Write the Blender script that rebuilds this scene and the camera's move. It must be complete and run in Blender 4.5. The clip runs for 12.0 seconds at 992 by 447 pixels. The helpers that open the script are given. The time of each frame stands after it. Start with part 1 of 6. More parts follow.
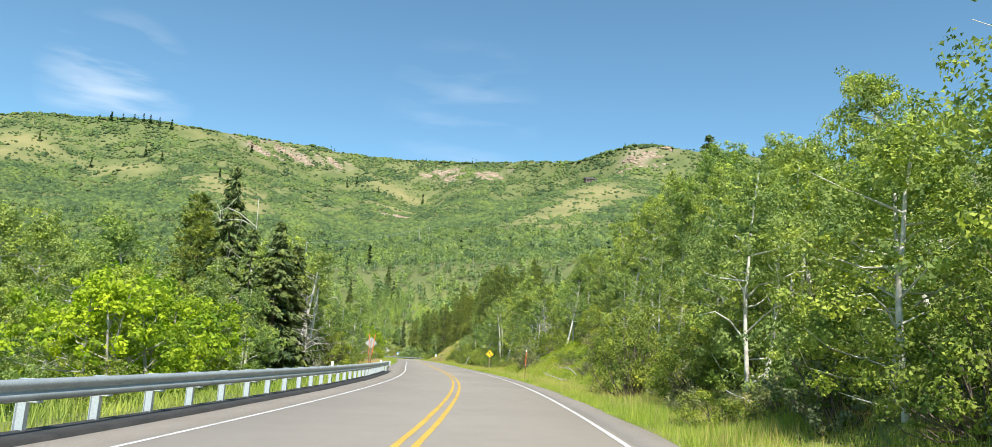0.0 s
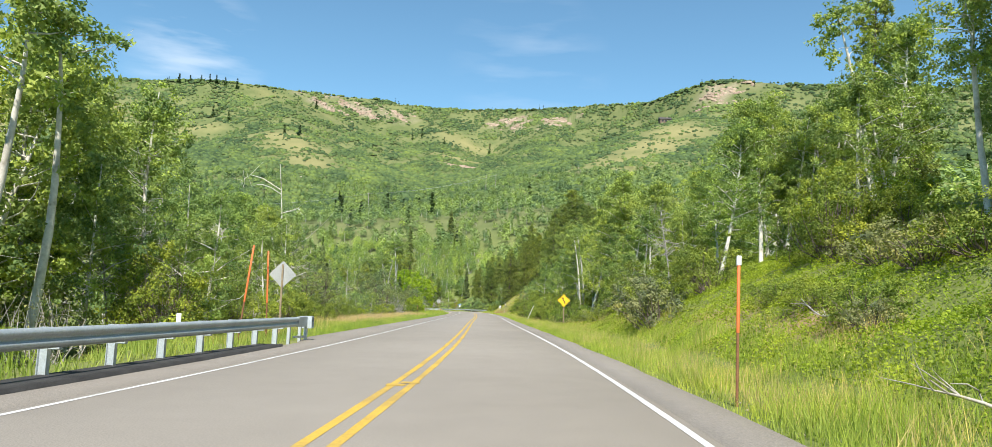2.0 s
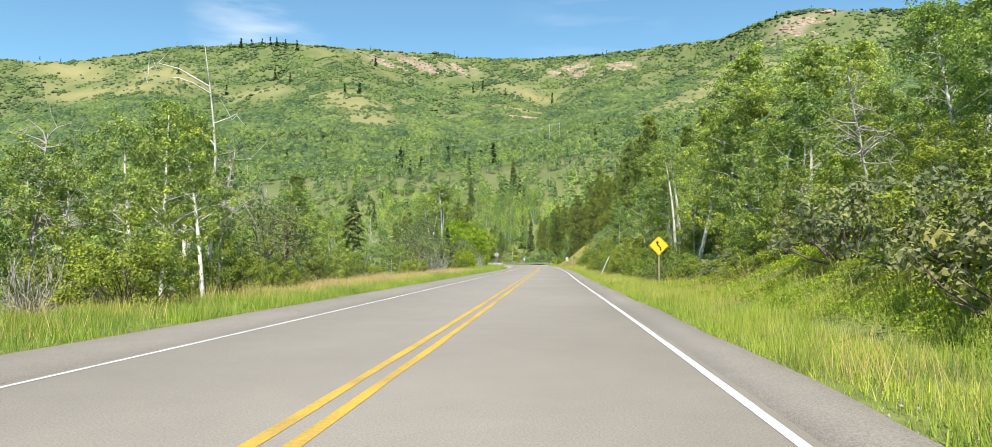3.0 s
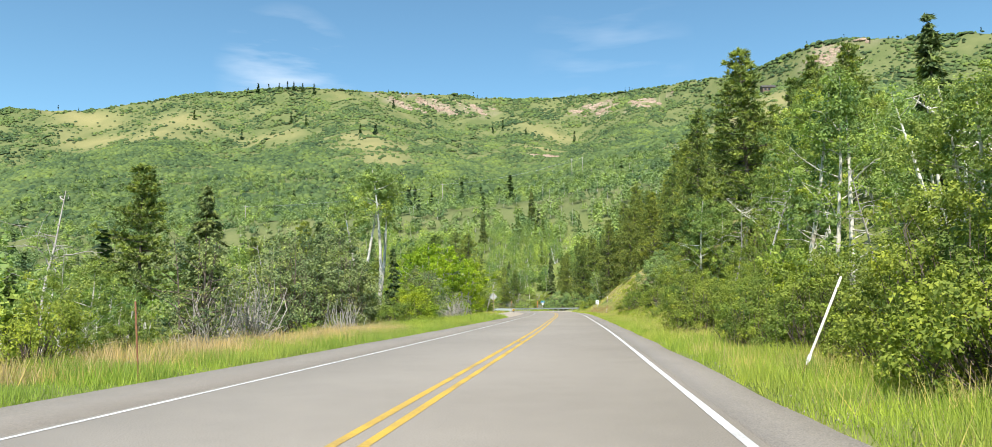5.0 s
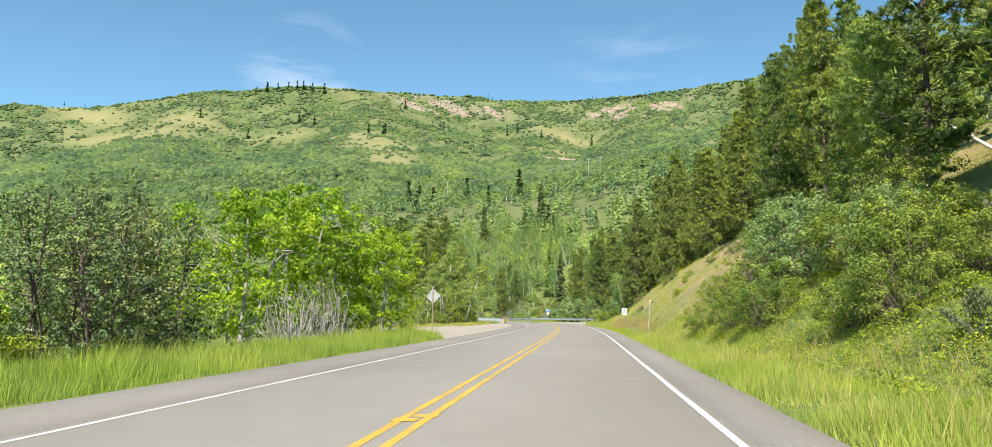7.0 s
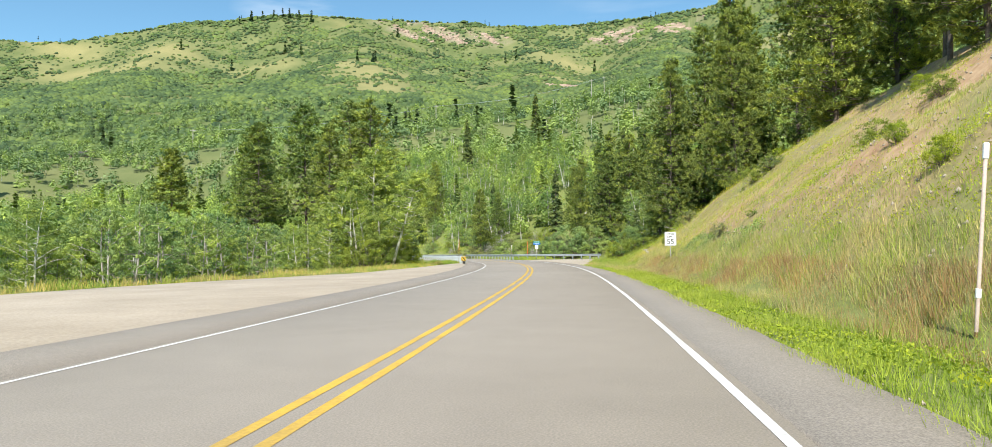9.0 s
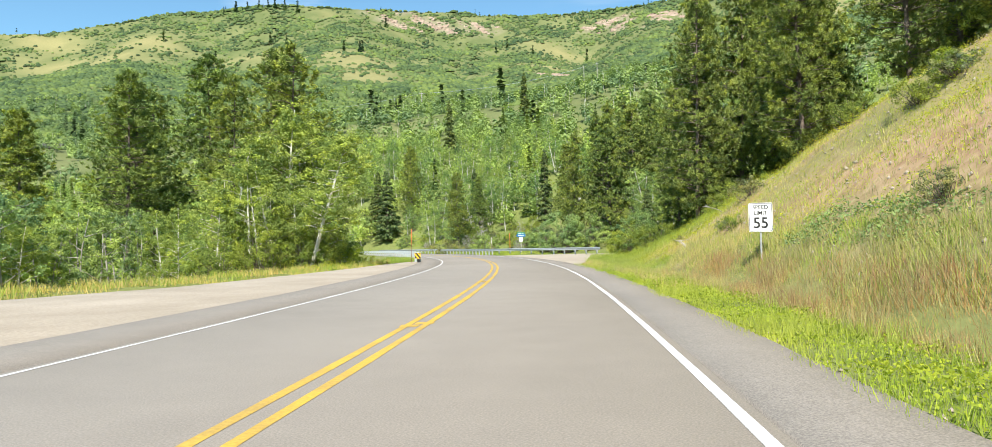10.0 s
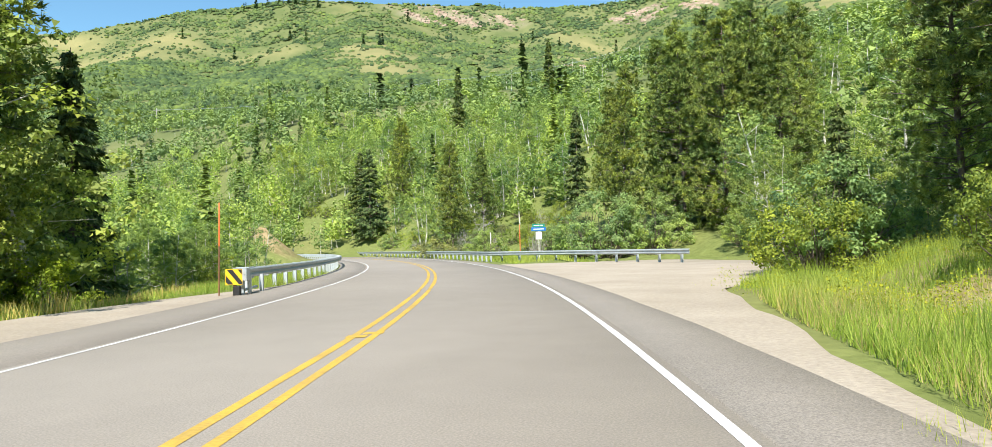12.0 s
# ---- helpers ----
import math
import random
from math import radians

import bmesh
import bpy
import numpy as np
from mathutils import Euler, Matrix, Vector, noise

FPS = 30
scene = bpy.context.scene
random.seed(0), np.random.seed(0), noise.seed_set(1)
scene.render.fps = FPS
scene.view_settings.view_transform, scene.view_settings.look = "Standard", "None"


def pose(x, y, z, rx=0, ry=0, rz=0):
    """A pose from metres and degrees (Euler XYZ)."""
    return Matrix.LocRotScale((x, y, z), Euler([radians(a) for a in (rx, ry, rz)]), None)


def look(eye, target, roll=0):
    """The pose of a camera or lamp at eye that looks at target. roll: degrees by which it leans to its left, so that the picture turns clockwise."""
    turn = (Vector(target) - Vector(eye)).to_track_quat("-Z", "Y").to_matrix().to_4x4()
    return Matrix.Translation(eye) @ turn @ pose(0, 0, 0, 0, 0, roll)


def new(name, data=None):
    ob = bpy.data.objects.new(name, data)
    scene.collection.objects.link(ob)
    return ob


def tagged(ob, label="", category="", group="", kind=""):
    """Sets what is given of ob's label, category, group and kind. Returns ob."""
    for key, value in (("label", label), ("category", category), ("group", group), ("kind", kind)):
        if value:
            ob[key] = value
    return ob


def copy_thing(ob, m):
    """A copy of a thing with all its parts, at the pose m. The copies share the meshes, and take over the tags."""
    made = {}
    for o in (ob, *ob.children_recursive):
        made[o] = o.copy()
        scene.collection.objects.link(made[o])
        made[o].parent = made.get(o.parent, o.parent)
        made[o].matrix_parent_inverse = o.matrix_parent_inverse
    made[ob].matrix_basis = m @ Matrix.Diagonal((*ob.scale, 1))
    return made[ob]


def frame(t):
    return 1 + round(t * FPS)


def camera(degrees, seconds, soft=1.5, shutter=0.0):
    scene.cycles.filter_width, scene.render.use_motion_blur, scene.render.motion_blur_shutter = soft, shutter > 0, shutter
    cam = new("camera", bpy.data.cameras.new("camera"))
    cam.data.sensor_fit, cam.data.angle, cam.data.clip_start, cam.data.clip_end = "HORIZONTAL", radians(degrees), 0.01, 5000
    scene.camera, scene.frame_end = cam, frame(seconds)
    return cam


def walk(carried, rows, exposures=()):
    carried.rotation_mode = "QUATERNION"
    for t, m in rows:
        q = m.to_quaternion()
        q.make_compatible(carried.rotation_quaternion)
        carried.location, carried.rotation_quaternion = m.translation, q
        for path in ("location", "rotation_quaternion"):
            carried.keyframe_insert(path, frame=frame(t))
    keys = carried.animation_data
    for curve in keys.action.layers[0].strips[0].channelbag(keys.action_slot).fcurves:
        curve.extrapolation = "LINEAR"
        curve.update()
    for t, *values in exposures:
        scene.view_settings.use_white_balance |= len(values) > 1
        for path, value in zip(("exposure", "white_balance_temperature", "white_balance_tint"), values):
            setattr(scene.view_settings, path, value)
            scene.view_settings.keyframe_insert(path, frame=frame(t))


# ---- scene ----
cam = camera(69.45, 12.0, 0.8)
PATH = [
    (0.0, pose(0.00, -0.00, 1.34, 100.79, -2.60, 1.16)),
    (0.5, pose(0.05, 10.15, 1.30, 101.69, -2.82, 2.77)),
    (0.7, pose(0.03, 14.15, 1.29, 102.06, -2.59, 3.14)),
    (1.0, pose(-0.15, 20.12, 1.27, 101.91, -2.42, 4.34)),
    (1.5, pose(-0.53, 30.03, 1.26, 102.14, -1.92, 5.62)),
    (2.0, pose(-1.19, 40.00, 1.24, 96.81, -1.59, 7.02)),
    (2.5, pose(-2.16, 49.85, 1.25, 93.09, -1.13, 9.69)),
    (2.7, pose(-2.52, 53.90, 1.25, 92.91, -0.46, 11.43)),
    (4.3, pose(-7.17, 90.79, 1.24, 95.31, 0.63, 13.91)),
    (4.5, pose(-7.87, 95.49, 1.23, 95.94, 0.92, 14.07)),
    (5.0, pose(-9.62, 107.24, 1.24, 96.66, 0.79, 14.51)),
    (5.5, pose(-11.18, 118.89, 1.25, 97.18, 0.05, 14.91)),
    (6.0, pose(-12.93, 130.32, 1.25, 97.30, -0.08, 15.32)),
    (6.5, pose(-14.47, 141.64, 1.24, 97.39, -0.21, 15.49)),
    (7.0, pose(-16.18, 152.95, 1.25, 97.37, -0.24, 15.67)),
    (7.2, pose(-16.78, 157.50, 1.25, 97.39, -0.27, 15.74)),
    (8.8, pose(-22.08, 193.42, 1.28, 92.16, 0.93, 16.15)),
    (9.0, pose(-22.81, 197.51, 1.27, 92.26, 0.79, 16.03)),
    (9.5, pose(-24.51, 207.71, 1.25, 91.95, 0.85, 15.89)),
    (10.0, pose(-26.11, 217.54, 1.27, 91.73, 1.32, 15.52)),
    (10.5, pose(-27.98, 227.14, 1.32, 91.72, 1.46, 15.26)),
    (11.0, pose(-30.00, 236.67, 1.28, 91.76, 1.32, 15.31)),
    (11.5, pose(-31.94, 245.86, 1.28, 91.70, 2.21, 16.05)),
    (12.0, pose(-34.29, 254.98, 1.27, 91.75, 1.58, 17.75)),
]
walk(cam, PATH, [(0.0, 0.64), (7.2, 0.66), (9.0, 0.66), (10.5, 0.80), (12.0, 0.78)])

# ---- world and sun ----
SUN_EL, SUN_AZ = 50.0, 171.0        # elevation; azimuth clockwise from +y
world = bpy.data.worlds.new("world")
scene.world = world
world.use_nodes = True
wn, wl = world.node_tree.nodes, world.node_tree.links
sky = wn.new("ShaderNodeTexSky")
sky.sky_type, sky.sun_disc = "NISHITA", False
sky.sun_elevation, sky.sun_rotation = radians(SUN_EL), radians(SUN_AZ)
sky.altitude, sky.air_density, sky.dust_density, sky.ozone_density = 1800, 1.0, 0.4, 1.0
# thin cirrus: two faint wisps
coord = wn.new("ShaderNodeTexCoord")
tone = wn.new("ShaderNodeMix")
tone.data_type, tone.blend_type = "RGBA", "MULTIPLY"
tone.inputs[0].default_value, tone.inputs[7].default_value = 1.0, (0.82, 1.10, 1.05, 1)
wl.new(sky.outputs[0], tone.inputs[6])
colour = tone.outputs[2]
for (cx, cy, cz), reach, turn, thick in (((-0.49, 0.815, 0.308), 0.9957, 25, 0.34), ((-0.08, 0.942, 0.33), 0.9935, -22, 0.12)):
    dot = wn.new("ShaderNodeVectorMath")
    dot.operation = "DOT_PRODUCT"
    dot.inputs[1].default_value = Vector((cx, cy, cz)).normalized()
    wl.new(coord.outputs["Generated"], dot.inputs[0])
    span = wn.new("ShaderNodeMapRange")
    span.inputs[1].default_value, span.inputs[2].default_value, span.inputs[4].default_value = reach, 0.999, thick
    wl.new(dot.outputs["Value"], span.inputs[0])
    place = wn.new("ShaderNodeMapping")
    place.inputs["Rotation"].default_value, place.inputs["Scale"].default_value = (0, radians(turn), 0), (4, 4, 22)
    wl.new(coord.outputs["Generated"], place.inputs[0])
    wisp = wn.new("ShaderNodeTexNoise")
    wisp.inputs["Scale"].default_value, wisp.inputs["Detail"].default_value = 1.6, 6
    wl.new(place.outputs[0], wisp.inputs["Vector"])
    cut = wn.new("ShaderNodeMapRange")
    cut.inputs[1].default_value, cut.inputs[2].default_value = 0.46, 0.72
    wl.new(wisp.outputs[0], cut.inputs[0])
    both = wn.new("ShaderNodeMath")
    both.operation = "MULTIPLY"
    wl.new(span.outputs[0], both.inputs[0])
    wl.new(cut.outputs[0], both.inputs[1])
    veil = wn.new("ShaderNodeMix")
    veil.data_type = "RGBA"
    veil.inputs[7].default_value = (7.0, 7.2, 7.4, 1)
    wl.new(both.outputs[0], veil.inputs[0])
    wl.new(colour, veil.inputs[6])
    colour = veil.outputs[2]
wl.new(colour, wn["Background"].inputs[0])
wn["Background"].inputs[1].default_value = 0.12
sun = new("sun", bpy.data.lights.new("sun", "SUN"))
sun.data.energy, sun.data.angle, sun.data.color = 5.0, radians(0.53), (1.0, 0.955, 0.88)
a, e = radians(SUN_AZ), radians(SUN_EL)
to_sun = Vector((math.sin(a) * math.cos(e), math.cos(a) * math.cos(e), math.sin(e)))
sun.matrix_world = look(to_sun * 300, (0, 0, 0))


# ---- materials ----
def shader(name):
    m = bpy.data.materials.new(name)
    m.use_nodes = True
    return m, m.node_tree.nodes, m.node_tree.links, m.node_tree.nodes["Principled BSDF"]


def noise_node(nt, links, scale, detail=4.0, coord="Object", rough=0.6):
    tc = nt.new("ShaderNodeTexCoord")
    t = nt.new("ShaderNodeTexNoise")
    t.inputs["Scale"].default_value, t.inputs["Detail"].default_value, t.inputs["Roughness"].default_value = scale, detail, rough
    links.new(tc.outputs[coord], t.inputs["Vector"])
    return t


def ramp(nt, links, fac, stops):
    r = nt.new("ShaderNodeValToRGB")
    el = r.color_ramp.elements
    while len(el) < len(stops):
        el.new(0.5)
    for q, (p, c) in zip(el, stops):
        q.position, q.color = p, (*c, 1)
    links.new(fac, r.inputs[0])
    return r


def mix(nt, links, fac, a, b, mode="MIX"):
    n = nt.new("ShaderNodeMix")
    n.data_type, n.blend_type = "RGBA", mode
    for sock, v in ((n.inputs[0], fac), (n.inputs[6], a), (n.inputs[7], b)):
        if isinstance(v, (int, float)):
            sock.default_value = v
        elif isinstance(v, tuple):
            sock.default_value = (*v, 1)
        else:
            links.new(v, sock)
    return n.outputs[2]


def bump(nt, links, bsdf, height, strength, dist=0.02):
    b = nt.new("ShaderNodeBump")
    b.inputs["Strength"].default_value, b.inputs["Distance"].default_value = strength, dist
    links.new(height, b.inputs["Height"])
    links.new(b.outputs[0], bsdf.inputs["Normal"])


def surface(name, stops, scale, fine, rough=0.85, metal=0.0, relief=0.3, dist=0.01, spec=0.5):
    """Two scales of colour variation and a fine relief."""
    m, nt, links, bsdf = shader(name)
    big, small = noise_node(nt, links, scale), noise_node(nt, links, fine, 6)
    col = ramp(nt, links, big.outputs[0], stops)
    grain = ramp(nt, links, small.outputs[0], [(0.25, (0.72, 0.72, 0.72)), (0.75, (1.22, 1.22, 1.22))])
    links.new(mix(nt, links, 0.8, col.outputs[0], grain.outputs[0], "MULTIPLY"), bsdf.inputs["Base Color"])
    bsdf.inputs["Roughness"].default_value, bsdf.inputs["Metallic"].default_value = rough, metal
    bsdf.inputs["Specular IOR Level"].default_value = spec
    bump(nt, links, bsdf, small.outputs[0], relief, dist)
    return m


def foliage(name, dark, light, warm, through_light=0.25, patch=0.25):
    """Leaves: every leaf its own tint, every spray a random tint that also mimics sun and shade, patches of a warmer
    tone, light shining through.
    """
    m, nt, links, bsdf = shader(name)
    geo, info = nt.new("ShaderNodeNewGeometry"), nt.new("ShaderNodeObjectInfo")
    base = ramp(nt, links, geo.outputs["Random Per Island"], [(0.0, dark), (1.0, light)])
    big = noise_node(nt, links, patch, 2, "Object")
    spots = ramp(nt, links, big.outputs[0], [(0.42, (0, 0, 0)), (0.68, (1, 1, 1))])
    c = mix(nt, links, spots.outputs[0], base.outputs[0], warm)
    c = mix(nt, links, 0.6, base.outputs[0], c)
    tone = ramp(nt, links, info.outputs["Random"], [(0.0, (0.80, 0.90, 0.90)), (0.5, (1, 1, 1)), (1.0, (1.17, 1.12, 0.88))])
    c = mix(nt, links, 1.0, c, tone.outputs[0], "MULTIPLY")
    # random spray tone: bluish dark end painted as shade, yellowish bright end as sunlight
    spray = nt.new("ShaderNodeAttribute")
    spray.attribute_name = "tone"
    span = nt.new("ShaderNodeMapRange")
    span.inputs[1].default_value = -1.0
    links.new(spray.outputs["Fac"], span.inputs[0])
    spray_contrast = ramp(nt, links, span.outputs[0], [(0.0, (0.50, 0.60, 0.72)), (0.5, (1, 1, 1)), (1.0, (1.42, 1.34, 0.95))])
    c = mix(nt, links, 1.0, c, spray_contrast.outputs[0], "MULTIPLY")
    links.new(c, bsdf.inputs["Base Color"])
    bsdf.inputs["Roughness"].default_value = 0.7
    bsdf.inputs["Specular IOR Level"].default_value = 0.15
    tr = nt.new("ShaderNodeBsdfTranslucent")
    links.new(mix(nt, links, 1.0, c, (1.1, 1.25, 0.6), "MULTIPLY"), tr.inputs[0])
    ms = nt.new("ShaderNodeMixShader")
    ms.inputs[0].default_value = through_light
    links.new(bsdf.outputs[0], ms.inputs[1])
    links.new(tr.outputs[0], ms.inputs[2])
    links.new(ms.outputs[0], nt["Material Output"].inputs[0])
    return m


LEAF_ASPEN = foliage("aspen_leaves", (0.185, 0.25, 0.07), (0.37, 0.44, 0.135), (0.37, 0.40, 0.10), 0.32)
LEAF_WOODS = foliage("woodland_aspen_leaves", (0.18, 0.265, 0.08), (0.335, 0.43, 0.15), (0.35, 0.41, 0.12), 0.3)
LEAF_BRIGHT = foliage("maple_leaves", (0.20, 0.29, 0.02), (0.42, 0.52, 0.05), (0.45, 0.50, 0.04), 0.4)
LEAF_SHRUB = foliage("shrub_leaves", (0.11, 0.16, 0.032), (0.29, 0.345, 0.075), (0.33, 0.35, 0.06), 0.28)
LEAF_WILLOW = foliage("willow_leaves", (0.19, 0.27, 0.092), (0.35, 0.435, 0.165), (0.33, 0.40, 0.13))
LEAF_JUNIPER = foliage("juniper_scales", (0.10, 0.135, 0.055), (0.29, 0.345, 0.145), (0.29, 0.32, 0.12), 0.15)
LEAF_SAGE = foliage("greyish_leaves", (0.15, 0.17, 0.085), (0.28, 0.30, 0.15), (0.29, 0.26, 0.12))
NEEDLE_PINE = foliage("pine_needles", (0.08, 0.115, 0.03), (0.33, 0.39, 0.115), (0.34, 0.38, 0.095), 0.2)
NEEDLE_SPRUCE = foliage("spruce_needles", (0.035, 0.06, 0.02), (0.20, 0.25, 0.085), (0.22, 0.24, 0.07), 0.08)
NEEDLE_DEAD = foliage("brown_needles", (0.42, 0.32, 0.17), (0.62, 0.51, 0.31), (0.55, 0.40, 0.22), 0.2)
GRASS = foliage("grass_blades", (0.21, 0.30, 0.045), (0.39, 0.47, 0.10), (0.46, 0.46, 0.13), 0.35, 0.18)
GRASS_DRY = foliage("dry_grass", (0.42, 0.35, 0.14), (0.60, 0.51, 0.25), (0.52, 0.38, 0.20), 0.3)
GRASS_PINK = foliage("pinkish_seed_grass", (0.44, 0.32, 0.20), (0.62, 0.47, 0.33), (0.55, 0.44, 0.24), 0.3)
GRASS_RED = foliage("reddish_grass", (0.36, 0.20, 0.10), (0.52, 0.32, 0.17), (0.45, 0.30, 0.14), 0.3)
WEED = foliage("lush_weeds", (0.22, 0.29, 0.028), (0.46, 0.50, 0.06), (0.50, 0.48, 0.05), 0.4, 0.3)
FLOWER = foliage("yellow_weeds", (0.34, 0.34, 0.03), (0.55, 0.49, 0.035), (0.28, 0.36, 0.04), 0.3)
HILL_SHRUB = foliage("hillside_shrubs", (0.04, 0.067, 0.026), (0.092, 0.137, 0.05), (0.145, 0.192, 0.058), 0.0, 0.012)
# far leaves: distance haze put into the base colour as extra blue
HILL_FOREST = foliage("far_aspen_leaves", (0.145, 0.215, 0.085), (0.25, 0.33, 0.14), (0.30, 0.375, 0.105), 0.2, 0.014)
HILL_CONIFER = foliage("far_conifer_needles", (0.03, 0.055, 0.022), (0.085, 0.125, 0.045), (0.09, 0.12, 0.04), 0.05, 0.05)

BARK_ASPEN = surface("aspen_bark", [(0.3, (0.30, 0.27, 0.21)), (0.45, (0.62, 0.58, 0.50)), (0.8, (0.72, 0.68, 0.60))], 1.6, 9, 0.8)
BARK_PINE = surface("pine_bark", [(0.3, (0.09, 0.065, 0.05)), (0.7, (0.21, 0.165, 0.13))], 3, 25, 0.9, 0, 0.8, 0.03)
BARK_GREY = surface("weathered_wood", [(0.3, (0.28, 0.25, 0.22)), (0.7, (0.52, 0.48, 0.43))], 2, 18, 0.85, 0, 0.5)
STEEL = surface("galvanized_steel", [(0.3, (0.34, 0.38, 0.385)), (0.7, (0.48, 0.51, 0.505))], 1.5, 30, 0.5, 0.35, 0.08, 0.004)
STEEL_POST = surface("galvanized_posts", [(0.3, (0.44, 0.49, 0.51)), (0.7, (0.60, 0.65, 0.66))], 2.5, 30, 0.5, 0.35, 0.08, 0.004)
SIGN_BACK = surface("sign_back_aluminium", [(0.3, (0.36, 0.37, 0.36)), (0.7, (0.47, 0.48, 0.46))], 2, 20, 0.55, 0.25, 0.05, 0.003)
SIGN_WHITE = surface("sign_white_sheeting", [(0.3, (0.76, 0.76, 0.74)), (0.7, (0.82, 0.82, 0.80))], 2, 60, 0.5, 0, 0.03, 0.002)
SIGN_YELLOW = surface("sign_yellow_sheeting", [(0.3, (0.80, 0.47, 0.01)), (0.7, (0.88, 0.54, 0.015))], 2, 60, 0.5, 0, 0.03, 0.002)
SIGN_BLUE = surface("sign_blue_sheeting", [(0.3, (0.01, 0.13, 0.42)), (0.7, (0.015, 0.17, 0.50))], 2, 60, 0.5, 0, 0.03, 0.002)
SIGN_GREEN = surface("sign_green_sheeting", [(0.3, (0.01, 0.22, 0.14)), (0.7, (0.015, 0.27, 0.17))], 2, 60, 0.5, 0, 0.03, 0.002)
BLACK = surface("black_paint", [(0.3, (0.012, 0.012, 0.012)), (0.7, (0.02, 0.02, 0.02))], 2, 60, 0.6, 0, 0.03, 0.002)
ORANGE = surface("orange_stake", [(0.3, (0.62, 0.13, 0.03)), (0.7, (0.75, 0.19, 0.05))], 3, 40, 0.6, 0, 0.05, 0.002)
RUST = surface("rusty_post", [(0.3, (0.16, 0.07, 0.035)), (0.7, (0.28, 0.13, 0.06))], 5, 40, 0.85, 0, 0.3, 0.003)
STAKE_WHITE = surface("white_stake", [(0.3, (0.62, 0.58, 0.50)), (0.7, (0.78, 0.74, 0.66))], 4, 40, 0.7, 0, 0.1, 0.002)
STAKE_PINK = surface("faded_pinkish_stake", [(0.3, (0.46, 0.35, 0.29)), (0.7, (0.60, 0.48, 0.41))], 4, 40, 0.7, 0, 0.1, 0.002)
WOOD_POST = surface("wooden_post", [(0.3, (0.20, 0.15, 0.09)), (0.7, (0.34, 0.27, 0.17))], 6, 40, 0.85, 0, 0.4, 0.005)
PAINT_YELLOW = surface("yellow_road_paint", [(0.35, (0.42, 0.28, 0.07)), (0.55, (0.56, 0.36, 0.05)), (0.8, (0.62, 0.40, 0.06))], 0.9, 22, 0.75, 0, 0.3, 0.003)
PAINT_WHITE = surface("white_road_paint", [(0.3, (0.48, 0.47, 0.45)), (0.6, (0.68, 0.67, 0.65))], 0.7, 22, 0.75, 0, 0.3, 0.003)
GRAVEL = surface("gravel", [(0.3, (0.335, 0.282, 0.215)), (0.7, (0.43, 0.368, 0.29))], 0.35, 14, 0.95, 0, 0.8, 0.03)
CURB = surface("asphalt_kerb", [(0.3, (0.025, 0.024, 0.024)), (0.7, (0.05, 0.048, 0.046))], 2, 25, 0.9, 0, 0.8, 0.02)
ROCK = surface("red_brown_rock", [(0.3, (0.25, 0.17, 0.12)), (0.7, (0.42, 0.32, 0.24))], 0.05, 0.6, 0.95, 0, 1.0, 1.0)
HOUSE_WALL = surface("house_timber", [(0.3, (0.12, 0.08, 0.055)), (0.7, (0.20, 0.14, 0.10))], 0.5, 4, 0.8)
HOUSE_ROOF = surface("house_roof", [(0.3, (0.05, 0.042, 0.04)), (0.7, (0.09, 0.078, 0.072))], 0.5, 4, 0.8)
GLASS = surface("dark_window_glass", [(0.3, (0.02, 0.025, 0.03)), (0.7, (0.03, 0.035, 0.04))], 1, 4, 0.1, 0, 0.0)


def asphalt(name, low, high, speck):
    m, nt, links, bsdf = shader(name)
    big, mid, fine = noise_node(nt, links, 0.11, 5), noise_node(nt, links, 1.3, 5), noise_node(nt, links, 55, 3)
    col = ramp(nt, links, big.outputs[0], [(0.3, low), (0.72, high)])
    wear = ramp(nt, links, mid.outputs[0], [(0.3, (0.95, 0.95, 0.95)), (0.7, (1.04, 1.035, 1.03))])
    chips = ramp(nt, links, fine.outputs[0], [(0.35, (1 - speck,) * 3), (0.7, (1 + speck,) * 3)])
    c = mix(nt, links, 1.0, col.outputs[0], wear.outputs[0], "MULTIPLY")
    links.new(mix(nt, links, 1.0, c, chips.outputs[0], "MULTIPLY"), bsdf.inputs["Base Color"])
    bsdf.inputs["Roughness"].default_value = 0.85
    bump(nt, links, bsdf, fine.outputs[0], 0.5, 0.006)
    return m


ASPHALT = asphalt("worn_asphalt", (0.256, 0.226, 0.19), (0.31, 0.275, 0.233), 0.2)
ASPHALT_EDGE = asphalt("shoulder_asphalt", (0.238, 0.21, 0.176), (0.29, 0.257, 0.218), 0.3)


